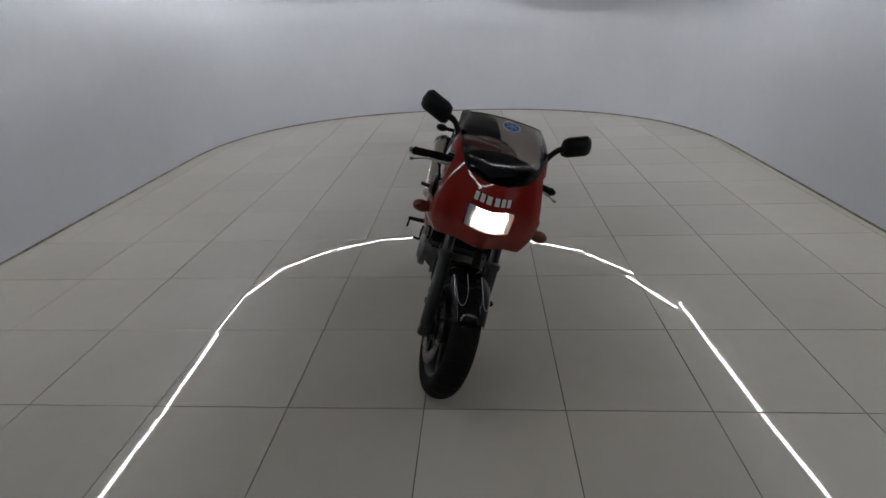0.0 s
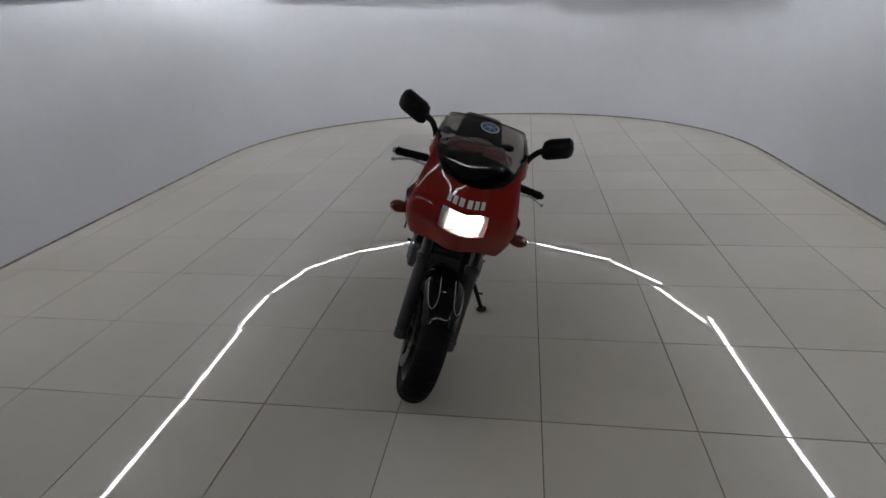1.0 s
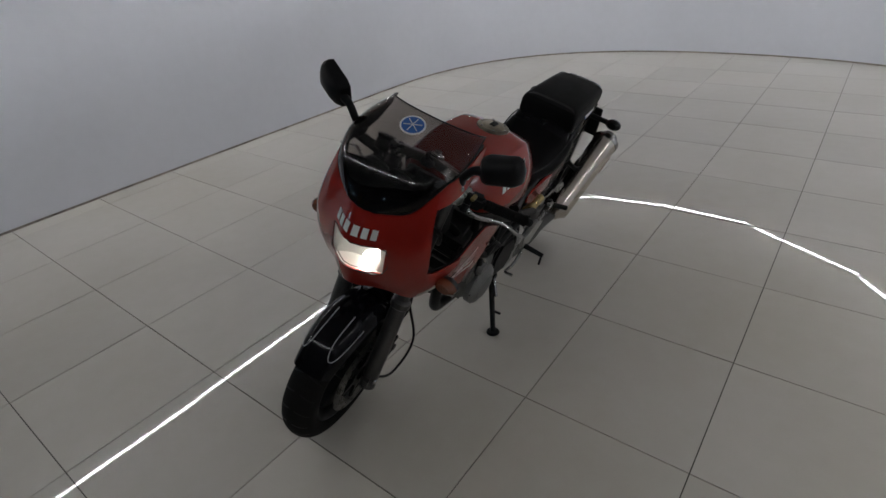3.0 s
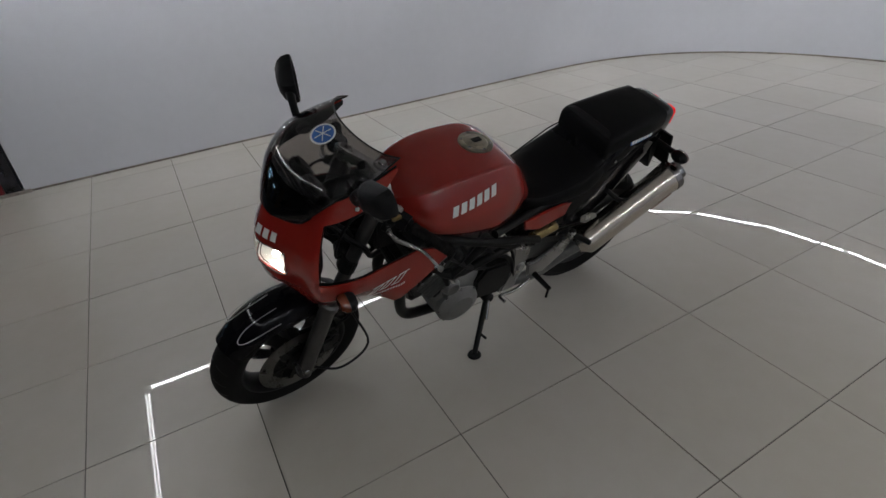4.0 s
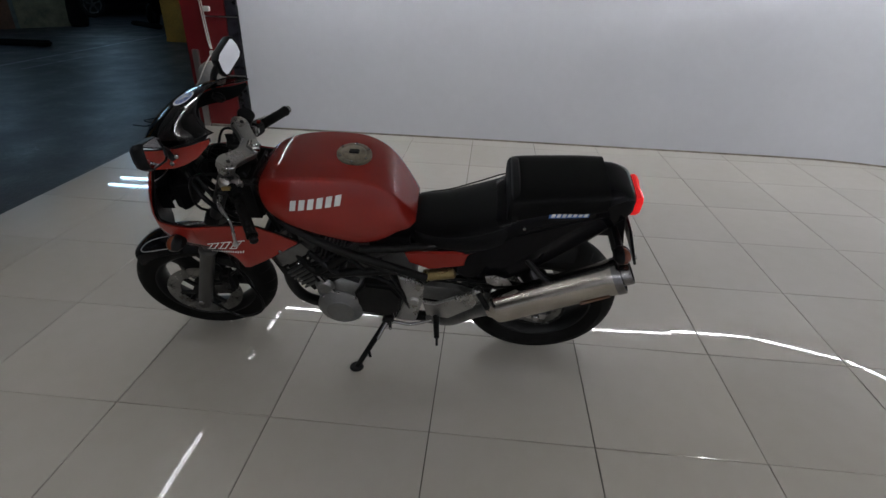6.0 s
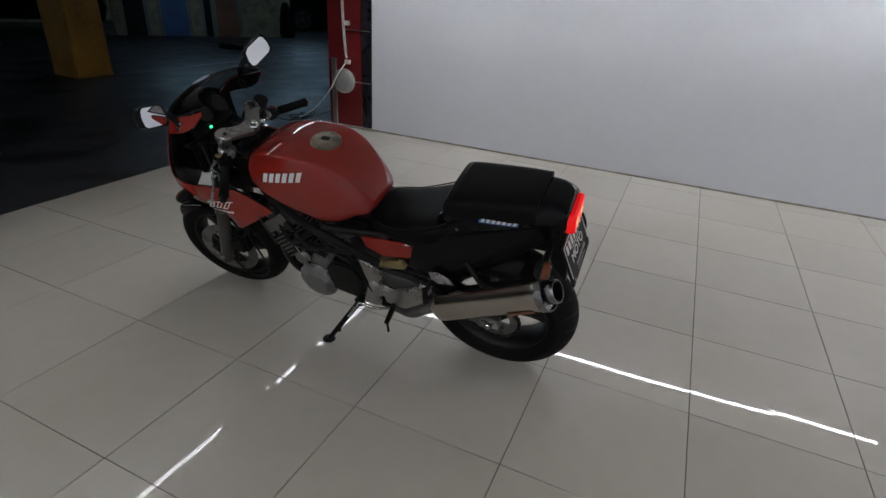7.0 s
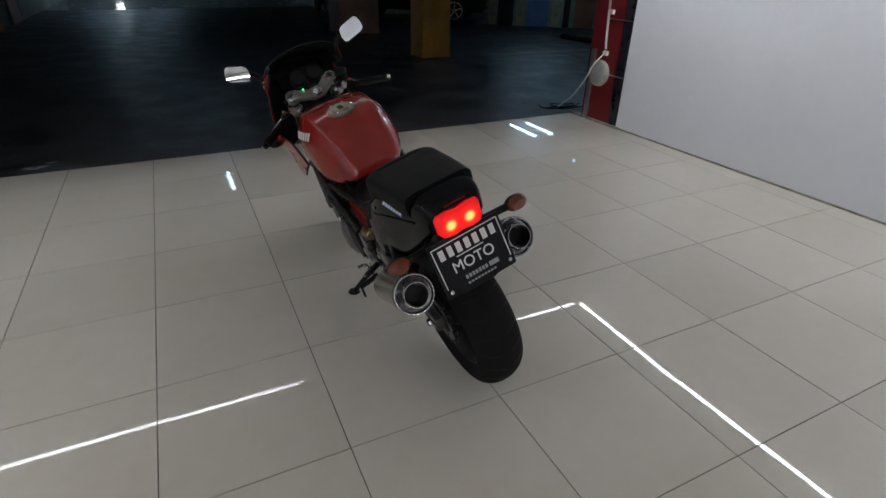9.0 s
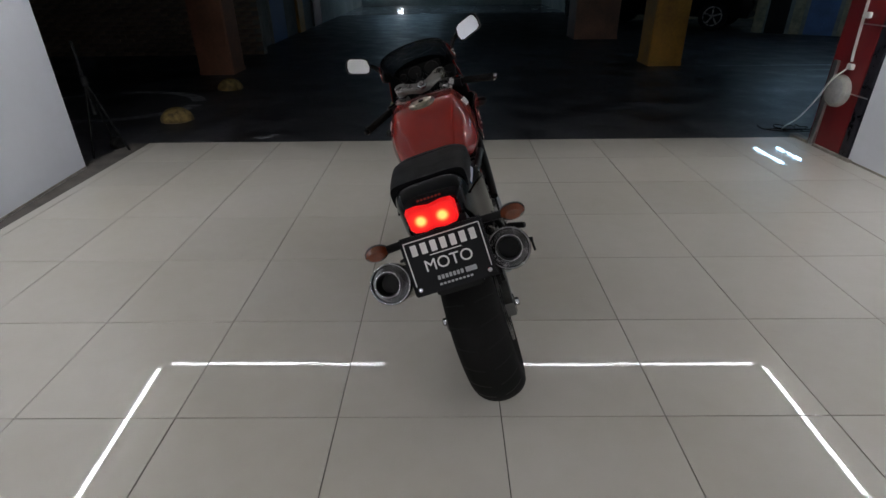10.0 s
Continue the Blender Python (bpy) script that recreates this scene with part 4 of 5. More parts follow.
HUMP = smooth_rows([(1.318, 0.122, 0.760, 0.838), (1.335, 0.127, 0.750, 0.862), (1.42, 0.125, 0.755, 0.874), (1.55, 0.117, 0.775, 0.886), (1.628, 0.110, 0.800, 0.889)], 4)
part("pillion_cover", merge(loft([ring(y, w, zb, zt, 5.5, 3.0, 48) for y, w, zb, zt in HUMP])), M_VINYL, BIKE, "black padded pillion seat")
part("pillion_strap", loft([ring(y, w, zb, zt, 4.0, 3.0, 36) for y, w, zb, zt in ((1.326, 0.122, 0.735, 0.860), (1.332, 0.127, 0.730, 0.868), (1.350, 0.127, 0.730, 0.870), (1.356, 0.122, 0.735, 0.866))]), M_PLASTIC, BIKE)
TAIL = smooth_rows([(1.10, 0.135, 0.575, 0.665), (1.20, 0.148, 0.500, 0.690), (1.30, 0.150, 0.488, 0.775), (1.42, 0.140, 0.545, 0.838), (1.55, 0.118, 0.640, 0.858), (1.64, 0.104, 0.720, 0.884), (1.70, 0.088, 0.778, 0.872), (1.722, 0.072, 0.790, 0.852)], 4)
tail = part("tail_cowl", sheet([[ring(y, w, zb, zt, 4.2, 7.0, 40)[k % 40] for k in range(33, 68)] for y, w, zb, zt in TAIL], 0.004), M_BLACK, BIKE, "glossy black tail cowl")


def tail_at(s):
    ys = np.array([t[0] for t in TAIL])

    def at(y, z, out):
        w, zb, zt = (float(np.interp(y, ys, [t[k] for t in TAIL])) for k in (1, 2, 3))
        zm = (zb + zt) / 2
        k, e = ((z - zm) / (zt - zm), 4.2) if z > zm else ((zm - z) / (zm - zb), 7.0)
        return Vector((s * (w * (1 - min(0.98, k) ** e) ** (1 / e) + out), y, z))
    return at


for s in (-1, 1):
    lab = part("side_sticker", blocks(tail_at(s), 1, 0.804, 0.820, 1.446, 1.572, 0.0, 0.004, 0.0012), M_BLUEDECAL, tail, "small blue sticker with pale blocks")
    part("sticker_blocks", blocks(tail_at(s), 7, 0.807, 0.817, 1.450, 1.570, 0.32, 0.004, 0.0020), M_DECAL, lab)
    part("tail_crease", pipe([tail_at(s)(y, z, 0.002) for y, z in ((1.35, 0.735), (1.45, 0.765), (1.56, 0.790), (1.64, 0.808))], 0.003, 6, 3), M_BLACK, tail)
    part("cowl_screw", rod(tail_at(s)(1.375, 0.765, 0.0), tail_at(s)(1.375, 0.765, 0.004), 0.006), M_CHROME, tail)
    part("side_panel", moved(plate([(0.985, 0.632), (1.15, 0.645), (1.27, 0.640), (1.23, 0.605), (1.18, 0.580), (1.07, 0.556), (1.00, 0.585)], s * 0.142, 0.010), Matrix.Identity(4)), M_RED, BIKE, "red panel below the seat")
lamp_rows = []
for y, k, z0, z1 in ((1.706, 1.03, 0.782, 0.838), (1.720, 1.03, 0.776, 0.850), (1.734, 1.0, 0.775, 0.855), (1.743, 0.93, 0.779, 0.850)):
    half = [(0.0, z0 + 0.004), (0.030, z0), (0.058, z0 + 0.004), (0.067, z0 + 0.016), (0.068, z1 - 0.014), (0.060, z1 - 0.002), (0.034, z1), (0.0, z1 - 0.006)]
    lamp_rows.append([Vector((0.006 + x * k, y, z)) for x, z in half] + [Vector((0.006 - x * k, y, z)) for x, z in half[-2:0:-1]])
lamp = part("tail_lamp", loft(lamp_rows), M_REDLENS, BIKE, "glowing red tail light with two bulbs")
part("tail_marking", merge(*[box(-0.030 + k * 0.010, 1.716, 0.8585, 0.007, 0.004, 0.007, 0.001) for k in range(7)]), M_RED, tail, "row of dull red blocks")
part("rear_mudguard", loft([[Vector((x * w, y, z)) for x, z in ((-1, zb), (-0.8, zb - 0.008), (0.8, zb - 0.008), (1, zb), (1, zt), (-1, zt))] for y, w, zb, zt in ((1.42, 0.085, 0.66, 0.70), (1.58, 0.085, 0.70, 0.76), (1.665, 0.082, 0.70, 0.79), (1.70, 0.078, 0.62, 0.78), (1.735, 0.070, 0.575, 0.62))]), M_PLASTIC, BIKE)
for s in (-1, 1):
    indicator((s * 0.070, 1.675, 0.735), (s * 0.200, 1.682, 0.733), (-1,), "rear_indicator")

# number plate holder
PL = pose(0.004, 1.742, 0.686, 20)
board = part("plate_holder", moved(box(0, 0, 0, 0.238, 0.008, 0.172, 0.010), PL), M_PLATE, BIKE, "black dealer plate in a holder, tilted")
frame_line = [(-0.108, 0.0055, -0.055), (-0.108, 0.0055, 0.070), (0.108, 0.0055, 0.070), (0.108, 0.0055, -0.055)]
for a, b in zip(frame_line, frame_line[1:]):
    part("plate_border", moved(rod(a, b, 0.0016, seg=6), PL), M_DECAL, board)
part("plate_rule", moved(rod((-0.045, 0.0055, 0.021), (0.045, 0.0055, 0.021), 0.0014, seg=6), PL), M_DECAL, board)
for k in range(7):
    part("dealer_block", moved(box(0.084 - k * 0.028, 0.0048, 0.044, 0.017, 0.002, 0.031, 0.003), PL), M_DECAL, board)
part("small_blocks", moved(merge(*[box(0.040 - k * 0.011, 0.0048, -0.047, 0.008, 0.002, 0.012, 0.001) for k in range(7)], box(-0.052, 0.0048, -0.047, 0.032, 0.002, 0.014, 0.001), *[box(0.040 - k * 0.011, 0.0048, -0.066, 0.008, 0.002, 0.006, 0.001) for k in range(9)]), PL), M_GREYPL, board)
for s in (-1, 1):
    part("plate_screw", moved(rod((s * 0.100, 0.003, -0.066), (s * 0.100, 0.010, -0.066), 0.0065), PL), M_CHROME, board)
txt = bpy.data.curves.new("plate_word", "FONT")
txt.body, txt.size, txt.align_x, txt.align_y, txt.extrude = "MOTO", 0.046, "CENTER", "CENTER", 0.0008
word = new("plate_word", txt)
word.parent = board
word.matrix_basis = PL @ pose(0, 0.0052, -0.008, 90, 0, 180)
txt.materials.append(M_DECAL)

# frame, engine, exhaust
TUBES = [[(0.05, 0.49, 0.84), (0.13, 0.575, 0.745), (0.168, 0.70, 0.688), (0.172, 0.805, 0.638), (0.170, 0.94, 0.585), (0.165, 1.06, 0.530)],
         [(0.05, 0.50, 0.72), (0.13, 0.60, 0.60), (0.165, 0.676, 0.530), (0.170, 0.82, 0.548), (0.168, 0.957, 0.566)],
         [(0.170, 0.805, 0.636), (0.166, 0.676, 0.532)], [(0.171, 0.80, 0.640), (0.168, 0.93, 0.562)],
         [(0.130, 0.60, 0.735), (0.132, 0.61, 0.605)], [(0.165, 0.836, 0.655), (0.125, 1.03, 0.640), (0.100, 1.35, 0.690), (0.080, 1.60, 0.775)],
         [(0.150, 1.05, 0.500), (0.110, 1.20, 0.570), (0.090, 1.42, 0.670)]]
for line in TUBES:
    for s in (-1, 1):
        part("frame_tube", pipe([(s * x, y, z) for x, y, z in line], 0.0150, 12, 3), M_FRAME, BIKE, "black lattice frame tube")
part("steering_head", rod(HEAD - AXIS * 0.24, HEAD - AXIS * 0.02, 0.036, seg=22), M_FRAME, BIKE)
part("crankcase", merge(loft([ring(y, w, zb, zt, 4.5, 3.6, 32) for y, w, zb, zt in ((0.640, 0.120, 0.330, 0.440), (0.665, 0.150, 0.265, 0.475), (0.78, 0.160, 0.245, 0.485), (0.90, 0.155, 0.250, 0.470), (0.985, 0.135, 0.285, 0.440), (1.005, 0.100, 0.315, 0.410))]),
                        box(0, 0.79, 0.225, 0.20, 0.20, 0.05, 0.02)), M_ENGINE, BIKE, "grey alloy crankcase")
cyl = Matrix.Translation((0, 0.695, 0.44)) @ Matrix.Rotation(radians(35), 4, "X")
block = part("cylinder_block", moved(box(0, 0, 0.07, 0.285, 0.16, 0.16, 0.012), cyl), M_ENGDARK, BIKE)
for k in range(6):
    part("cooling_fin", moved(box(0, 0, 0.035 + k * 0.018, 0.304, 0.165, 0.007, 0.002), cyl), M_ENGINE, block)
part("cylinder_head", moved(merge(box(0, 0, 0.185, 0.300, 0.180, 0.085, 0.018), box(0, 0, 0.240, 0.27, 0.15, 0.045, 0.018)), cyl), M_ENGINE, BIKE)
for s in (-1, 1):
    c = Vector((s * 0.150, 0.735, 0.335))
    cov = part("generator_cover" if s > 0 else "clutch_cover", along(lathe([(0, 0), (-0.01, 0.088), (0.012, 0.088), (0.022, 0.080), (0.028, 0.058), (0.034, 0.052), (0.036, 0.030), (0.034, 0)], 36), c, c + Vector((s, 0, 0))), M_COVER, BIKE, "round grey alloy engine cover")
    for k in range(8):
        t = 2 * math.pi * k / 8
        q = c + Vector((s * 0.010, 0.082 * math.cos(t), 0.082 * math.sin(t)))
        part("cover_bolt", rod(q, q + Vector((s * 0.009, 0, 0)), 0.006, seg=6), M_CHROME, cov)
    c = Vector((s * 0.148, 0.885, 0.395))
    part("sprocket_cover", moved(plate([(-0.085, -0.075), (0.03, -0.095), (0.075, -0.06), (0.085, 0.02), (0.05, 0.075), (-0.05, 0.085), (-0.09, 0.03)], 0, 0.045, 0.010), Matrix.Translation(c)), M_ENGDARK, BIKE)
    part("starter_cover", moved(rod((0, 0, 0), (s * 0.022, 0, 0), 0.036, 0.03, 22), Matrix.Translation((s * 0.155, 0.690, 0.455))), M_ENGINE, BIKE)
    part("carburettor", merge(rod((s * 0.085, 0.77, 0.545), (s * 0.085, 0.91, 0.600), 0.034, seg=18), box(s * 0.085, 0.835, 0.520, 0.06, 0.07, 0.07, 0.01), rod((s * 0.115, 0.835, 0.60), (s * 0.140, 0.835, 0.60), 0.020, seg=16)), M_ENGINE, BIKE)
    part("frame_plate", merge(plate([(0.940, 0.272), (1.015, 0.268), (1.044, 0.385), (1.050, 0.478), (1.030, 0.497), (0.958, 0.522), (0.980, 0.390)], s * 0.150, 0.022, 0.006), rod((s * 0.150, 1.012, 0.400), (s * 0.172, 1.012, 0.400), 0.020, seg=20)), M_CLAMP, BIKE, "bright alloy pivot plate")
    part("exhaust_header", pipe([(s * 0.075, 0.615, 0.50), (s * 0.080, 0.545, 0.47), (s * 0.085, 0.530, 0.38), (s * 0.075, 0.565, 0.275), (s * 0.06, 0.68, 0.215), (s * 0.07, 0.90, 0.200), (s * 0.10, 1.08, 0.225)], 0.021, 14), M_ENGDARK, BIKE, "dark heat-stained header pipe")
    a, b = Vector((s * 0.172 + 0.012, 1.285, 0.402)), Vector((s * 0.178 + 0.016, 1.690, 0.629))
    d = (b - a).normalized()
    part("link_pipe", pipe([(s * 0.10, 1.06, 0.222), (s * 0.130, 1.15, 0.255), (s * 0.158, 1.24, 0.350), a + d * 0.02], 0.024, 14), M_ENGINE, BIKE)
    ln = (b - a).length
    ml = part("muffler", along(lathe([(0, 0), (0, 0.028), (0.012, 0.034), (0.035, 0.056), (0.05, 0.058), (ln - 0.03, 0.058), (ln - 0.022, 0.060), (ln - 0.004, 0.060), (ln, 0.054), (ln, 0)], 36), a, b), M_STEEL, BIKE, "brushed steel silencer, slightly tarnished")
    part("end_cap", along(lathe([(-0.006, 0.050), (-0.006, 0.0620), (0.016, 0.0620), (0.020, 0.0600), (0.020, 0.0565), (0.010, 0.0530), (0.006, 0.0390), (0.046, 0.0385), (0.050, 0.0375), (0.050, 0.0350), (0.0, 0.034)], 36), b, b + d), M_ENDCAP, ml, "dull chromed end cap and outlet")
    part("outlet_bore", along(lathe([(0.0, 0), (0.0, 0.0335), (0.049, 0.0348), (0.049, 0.033), (0.004, 0.029), (0.004, 0)], 28), b, b + d), M_FRAME, ml, "black outlet bore")
    part("maker_plate", moved(box(0, 0, 0, 0.10, 0.0015, 0.022, 0.0005), Matrix.Translation(a + d * (ln * 0.82) + Vector((s * 0.052, 0.012, -0.0285))) @ Matrix.Rotation(radians(90 * s), 4, "Z") @ Matrix.Rotation(radians(-29 * s), 4, "Y") @ Matrix.Rotation(radians(28), 4, "X")), M_BROWN, ml)
    part("muffler_hanger", pipe([(s * 0.135, 1.40, 0.62), (s * 0.165, 1.46, 0.57), a + d * 0.24 + Vector((0, 0, 0.055))], 0.010, 10), M_FRAME, BIKE)
    # rear set: bracket, peg, pedal
    part("footrest_bracket", merge(plate([(1.045, 0.402), (1.09, 0.398), (1.178, 0.446), (1.255, 0.498), (1.272, 0.468), (1.230, 0.385), (1.143, 0.315), (1.06, 0.325)], s * 0.165, 0.016, 0.005), rod((s * 0.16, 1.24, 0.48), (s * 0.185, 1.24, 0.48), 0.016)), M_CLAMP, BIKE, "alloy footrest bracket")
    part("footrest", merge(rod((s * 0.17, 1.095, 0.325), (s * 0.262, 1.105, 0.318), 0.012, 0.010), rod((s * 0.255, 1.105, 0.318), (s * 0.258, 1.105, 0.265), 0.005, seg=8)), M_FRAME, BIKE, "black folding footrest")
    part("pedal", pipe([(s * 0.172, 1.08, 0.30), (s * 0.178, 1.00, 0.275), (s * 0.180, 0.93, 0.285), (s * 0.215, 0.925, 0.29)], 0.0065, 10), M_CHROME if s > 0 else M_ENGDARK, BIKE)
    part("pillion_peg", merge(rod((s * 0.175, 1.245, 0.48), (s * 0.240, 1.28, 0.478), 0.011), rod((s * 0.155, 1.245, 0.48), (s * 0.178, 1.245, 0.48), 0.020)), M_ENGDARK, BIKE)
    part("swingarm_leg", loft([[Vector((s * (0.105 + dx * 0.016), y, z + dz * h)) for dx, dz in ((-1, -0.8), (-0.8, -1), (0.8, -1), (1, -0.8), (1, 0.8), (0.8, 1), (-0.8, 1), (-1, 0.8))] for y, z, h in ((1.03, 0.400, 0.035), (1.15, 0.385, 0.040), (1.30, 0.350, 0.030), (1.44, 0.304, 0.028), (1.515, 0.300, 0.026))]), M_ENGINE, BIKE, "grey alloy swingarm leg")
    part("chain_adjuster", merge(box(s * 0.123, 1.478, 0.300, 0.006, 0.075, 0.034, 0.003), rod((s * 0.12, 1.475, 0.300), (s * 0.140, 1.475, 0.300), 0.015, seg=6)), M_CHROME, BIKE)
part("oil_filter", rod((0, 0.60, 0.30), (0, 0.68, 0.31), 0.045), M_ENGDARK, BIKE)
rad = part("radiator", moved(box(0, 0, 0, 0.30, 0.035, 0.20, 0.008), pose(0, 0.53, 0.56, 18)), M_ENGDARK, BIKE, "black radiator")
for k in range(15):
    part("radiator_fin", moved(box(0, -0.02, -0.085 + 0.012 * k, 0.28, 0.004, 0.004, 0.001), pose(0, 0.53, 0.56, 18)), M_ENGDARK, rad)
part("swingarm_bridge", box(0, 1.125, 0.385, 0.20, 0.06, 0.06, 0.015), M_ENGINE, BIKE)
part("shock_absorber", merge(rod((0.0, 1.085, 0.39), (0.0, 1.11, 0.60), 0.022), *[moved(lathe([(0, 0.034), (0.006, 0.038), (0.012, 0.034), (0.006, 0.030)], 24, closed=True), pose(0, 1.09 + 0.003 * k, 0.415 + k * 0.022, 0, -83, 0)) for k in range(8)]), M_ENGDARK, BIKE)
part("shock_reservoir", merge(rod((0.142, 1.065, 0.520), (0.146, 1.160, 0.545), 0.020, seg=20), rod((0.141, 1.050, 0.516), (0.142, 1.068, 0.521), 0.022, seg=20)), M_GOLD, BIKE, "gold shock reservoir")
part("airbox", box(0, 0.93, 0.63, 0.22, 0.20, 0.13, 0.03), M_PLASTIC, BIKE)
part("battery_box", box(0, 1.14, 0.56, 0.20, 0.16, 0.15, 0.02), M_PLASTIC, BIKE)
for pts, r in (([(0.165, 0.66, 0.63), (0.175, 0.74, 0.55), (0.168, 0.82, 0.50)], 0.010), ([(0.10, 0.60, 0.66), (0.155, 0.66, 0.52), (0.150, 0.70, 0.40)], 0.012), ([(-0.10, 0.60, 0.66), (-0.155, 0.66, 0.52), (-0.150, 0.70, 0.40)], 0.012),
               ([(0.150, 0.90, 0.60), (0.165, 0.95, 0.50), (0.150, 1.00, 0.36)], 0.006), ([(0.158, 0.78, 0.62), (0.172, 0.86, 0.55), (0.165, 0.95, 0.47), (0.150, 1.01, 0.30)], 0.007)):
    part("hose", pipe(pts, r, 10), M_PLASTIC, BIKE)

part("inner_cowl", loft([[Vector((dx * w, y, 0.775 + dz * h)) for dx, dz in ((-1, -0.8), (-0.8, -1), (0.8, -1), (1, -0.8), (1, 0.8), (0.8, 1), (-0.8, 1), (-1, 0.8))] for y, w, h in ((0.212, 0.085, 0.055), (0.240, 0.095, 0.062), (0.270, 0.070, 0.050))]), M_PLASTIC, BIKE, "black inner cowl behind the headlight")
for s in (-1, 1):
    part("hanger_bracket", merge(plate([(1.265, 0.556), (1.300, 0.566), (1.345, 0.545), (1.362, 0.522), (1.300, 0.512), (1.272, 0.528)], s * 0.166, 0.008), rod((s * 0.160, 1.30, 0.540), (s * 0.178, 1.30, 0.540), 0.011, seg=10)), M_CLAMP, BIKE, "alloy hanger bracket")
    part("panel_bolt", rod((s * 0.172, 0.350, 1.011), (s * 0.186, 0.350, 1.011), 0.0065, seg=10), M_CHROME, BIKE)
    part("panel_bolt", rod((s * 0.194, 0.580, 0.662), (s * 0.2035, 0.580, 0.662), 0.006, seg=10), M_CHROME, BIKE)
    for k in range(3):
        part("head_bolt", moved(rod((s * 0.148, -0.05 + 0.05 * k, 0.150), (s * 0.160, -0.05 + 0.05 * k, 0.150), 0.007, seg=6), cyl), M_CHROME, BIKE)
    part("plug_lead", pipe([(s * 0.155, 0.640, 0.560), (s * 0.178, 0.690, 0.590), (s * 0.150, 0.780, 0.640), (s * 0.09, 0.84, 0.66)], 0.0045, 8), M_PLASTIC, BIKE)
    part("oil_line", pipe([(s * 0.158, 0.655, 0.540), (s * 0.170, 0.700, 0.470), (s * 0.168, 0.720, 0.430)], 0.006, 8), M_CHROME, BIKE)
    part("header_flange", along(lathe([(0, 0.020), (0, 0.034), (0.010, 0.034), (0.010, 0.020)], 20, closed=True), (s * 0.077, 0.595, 0.494), (s * 0.080, 0.545, 0.47)), M_ENGINE, BIKE)
part("inner_mudguard", mudguard(RW, 0.330, 72, 150, 0.112), M_PLASTIC, BIKE, "black inner mudguard over the rear tyre")
# rear wheel
rw = part("rear_wheel", rim(RW, 0.211, 0.062, 0.07), M_WHEEL, BIKE, "dark three-spoke cast rear wheel")
part("tyre", tyre(RW, 0.299, 0.086, 0.062), M_RUBBER, rw, "wide black worn road tyre")
tagged(part("tread", tread(RW, 0.299, 0.086, 0.062, 26), M_FRAME, rw, "slanted tread grooves"), kind="stuff")
part("rear_disc", disc(RW, -0.085, 0.072, 0.116, 24), M_DISC, rw)
part("disc_carrier", spider(RW, -0.085, 0.08), M_FRAME, rw)
part("sprocket", moved(lathe([(-0.003, 0.06), (-0.003, 0.098), (0.003, 0.098), (0.003, 0.06)], 44, closed=True), Matrix.Translation((0.084, RW.y, RW.z))), M_DISC, rw)
part("rear_caliper", box(-0.09, RW.y - 0.09, RW.z + 0.085, 0.05, 0.09, 0.055, 0.012), M_ENGDARK, BIKE)
chain = []
for k in range(70):
    u = k / 70
    if u < 0.42:
        p = Vector((0.084, 0.895 + (RW.y - 0.895) * u / 0.42, 0.433 + (RW.z + 0.097 - 0.433) * u / 0.42))
    elif u < 0.58:
        t = math.pi * (u - 0.42) / 0.16
        p = Vector((0.084, RW.y + 0.097 * math.sin(t), RW.z + 0.097 * math.cos(t)))
    else:
        q = (u - 0.58) / 0.42
        p = Vector((0.084, RW.y + (0.895 - RW.y) * q, RW.z - 0.097 + (0.357 - RW.z + 0.097) * q))
    chain.append(p)
part("chain", merge(*[moved(box(0, 0, 0, 0.016 if k % 2 else 0.011, 0.026, 0.013, 0.003, 1), Matrix.Translation(chain[k]) @ (chain[(k + 1) % 70] - chain[k]).to_track_quat("Y", "Z").to_matrix().to_4x4()) for k in range(70)]), M_ENGDARK, BIKE, "oily drive chain")
part("chain_guard", pipe([(0.095, 1.10, 0.465), (0.098, 1.28, 0.455), (0.098, 1.44, 0.44)], 0.012, 8), M_PLASTIC, BIKE)

# side stand
foot = Vector((0.262, 0.785, 0.085))
top = Vector((0.135, 0.905, 0.245))
stand = part("side_stand", merge(rod(top, foot, 0.0125, 0.0105), rod(top + Vector((-0.02, 0, 0)), top + Vector((0.02, 0, 0)), 0.024), box(0.118, 0.905, 0.262, 0.03, 0.06, 0.06, 0.01),
                                rod(top.lerp(foot, 0.62), top.lerp(foot, 0.62) + Vector((0.035, 0.012, -0.004)), 0.0055)), M_FRAME, BIKE, "black side stand folded out")
w2l = BIKE.matrix_basis.inverted()
g = w2l @ Vector(((BIKE.matrix_basis @ foot).x, (BIKE.matrix_basis @ foot).y, 0.0))
n = (w2l.to_3x3() @ Vector((0, 0, 1))).normalized()
part("stand_foot", rod(g, g + n * 0.012, 0.028, 0.026, 22), M_FRAME, stand)
part("stand_shank", rod(g + n * 0.008, foot, 0.012, 0.0115), M_FRAME, stand)
part("stand_spring", rod(top + Vector((0.018, -0.004, 0.0)), top.lerp(foot, 0.4) + Vector((0.012, 0.010, 0.010)), 0.007), M_CHROME, stand)


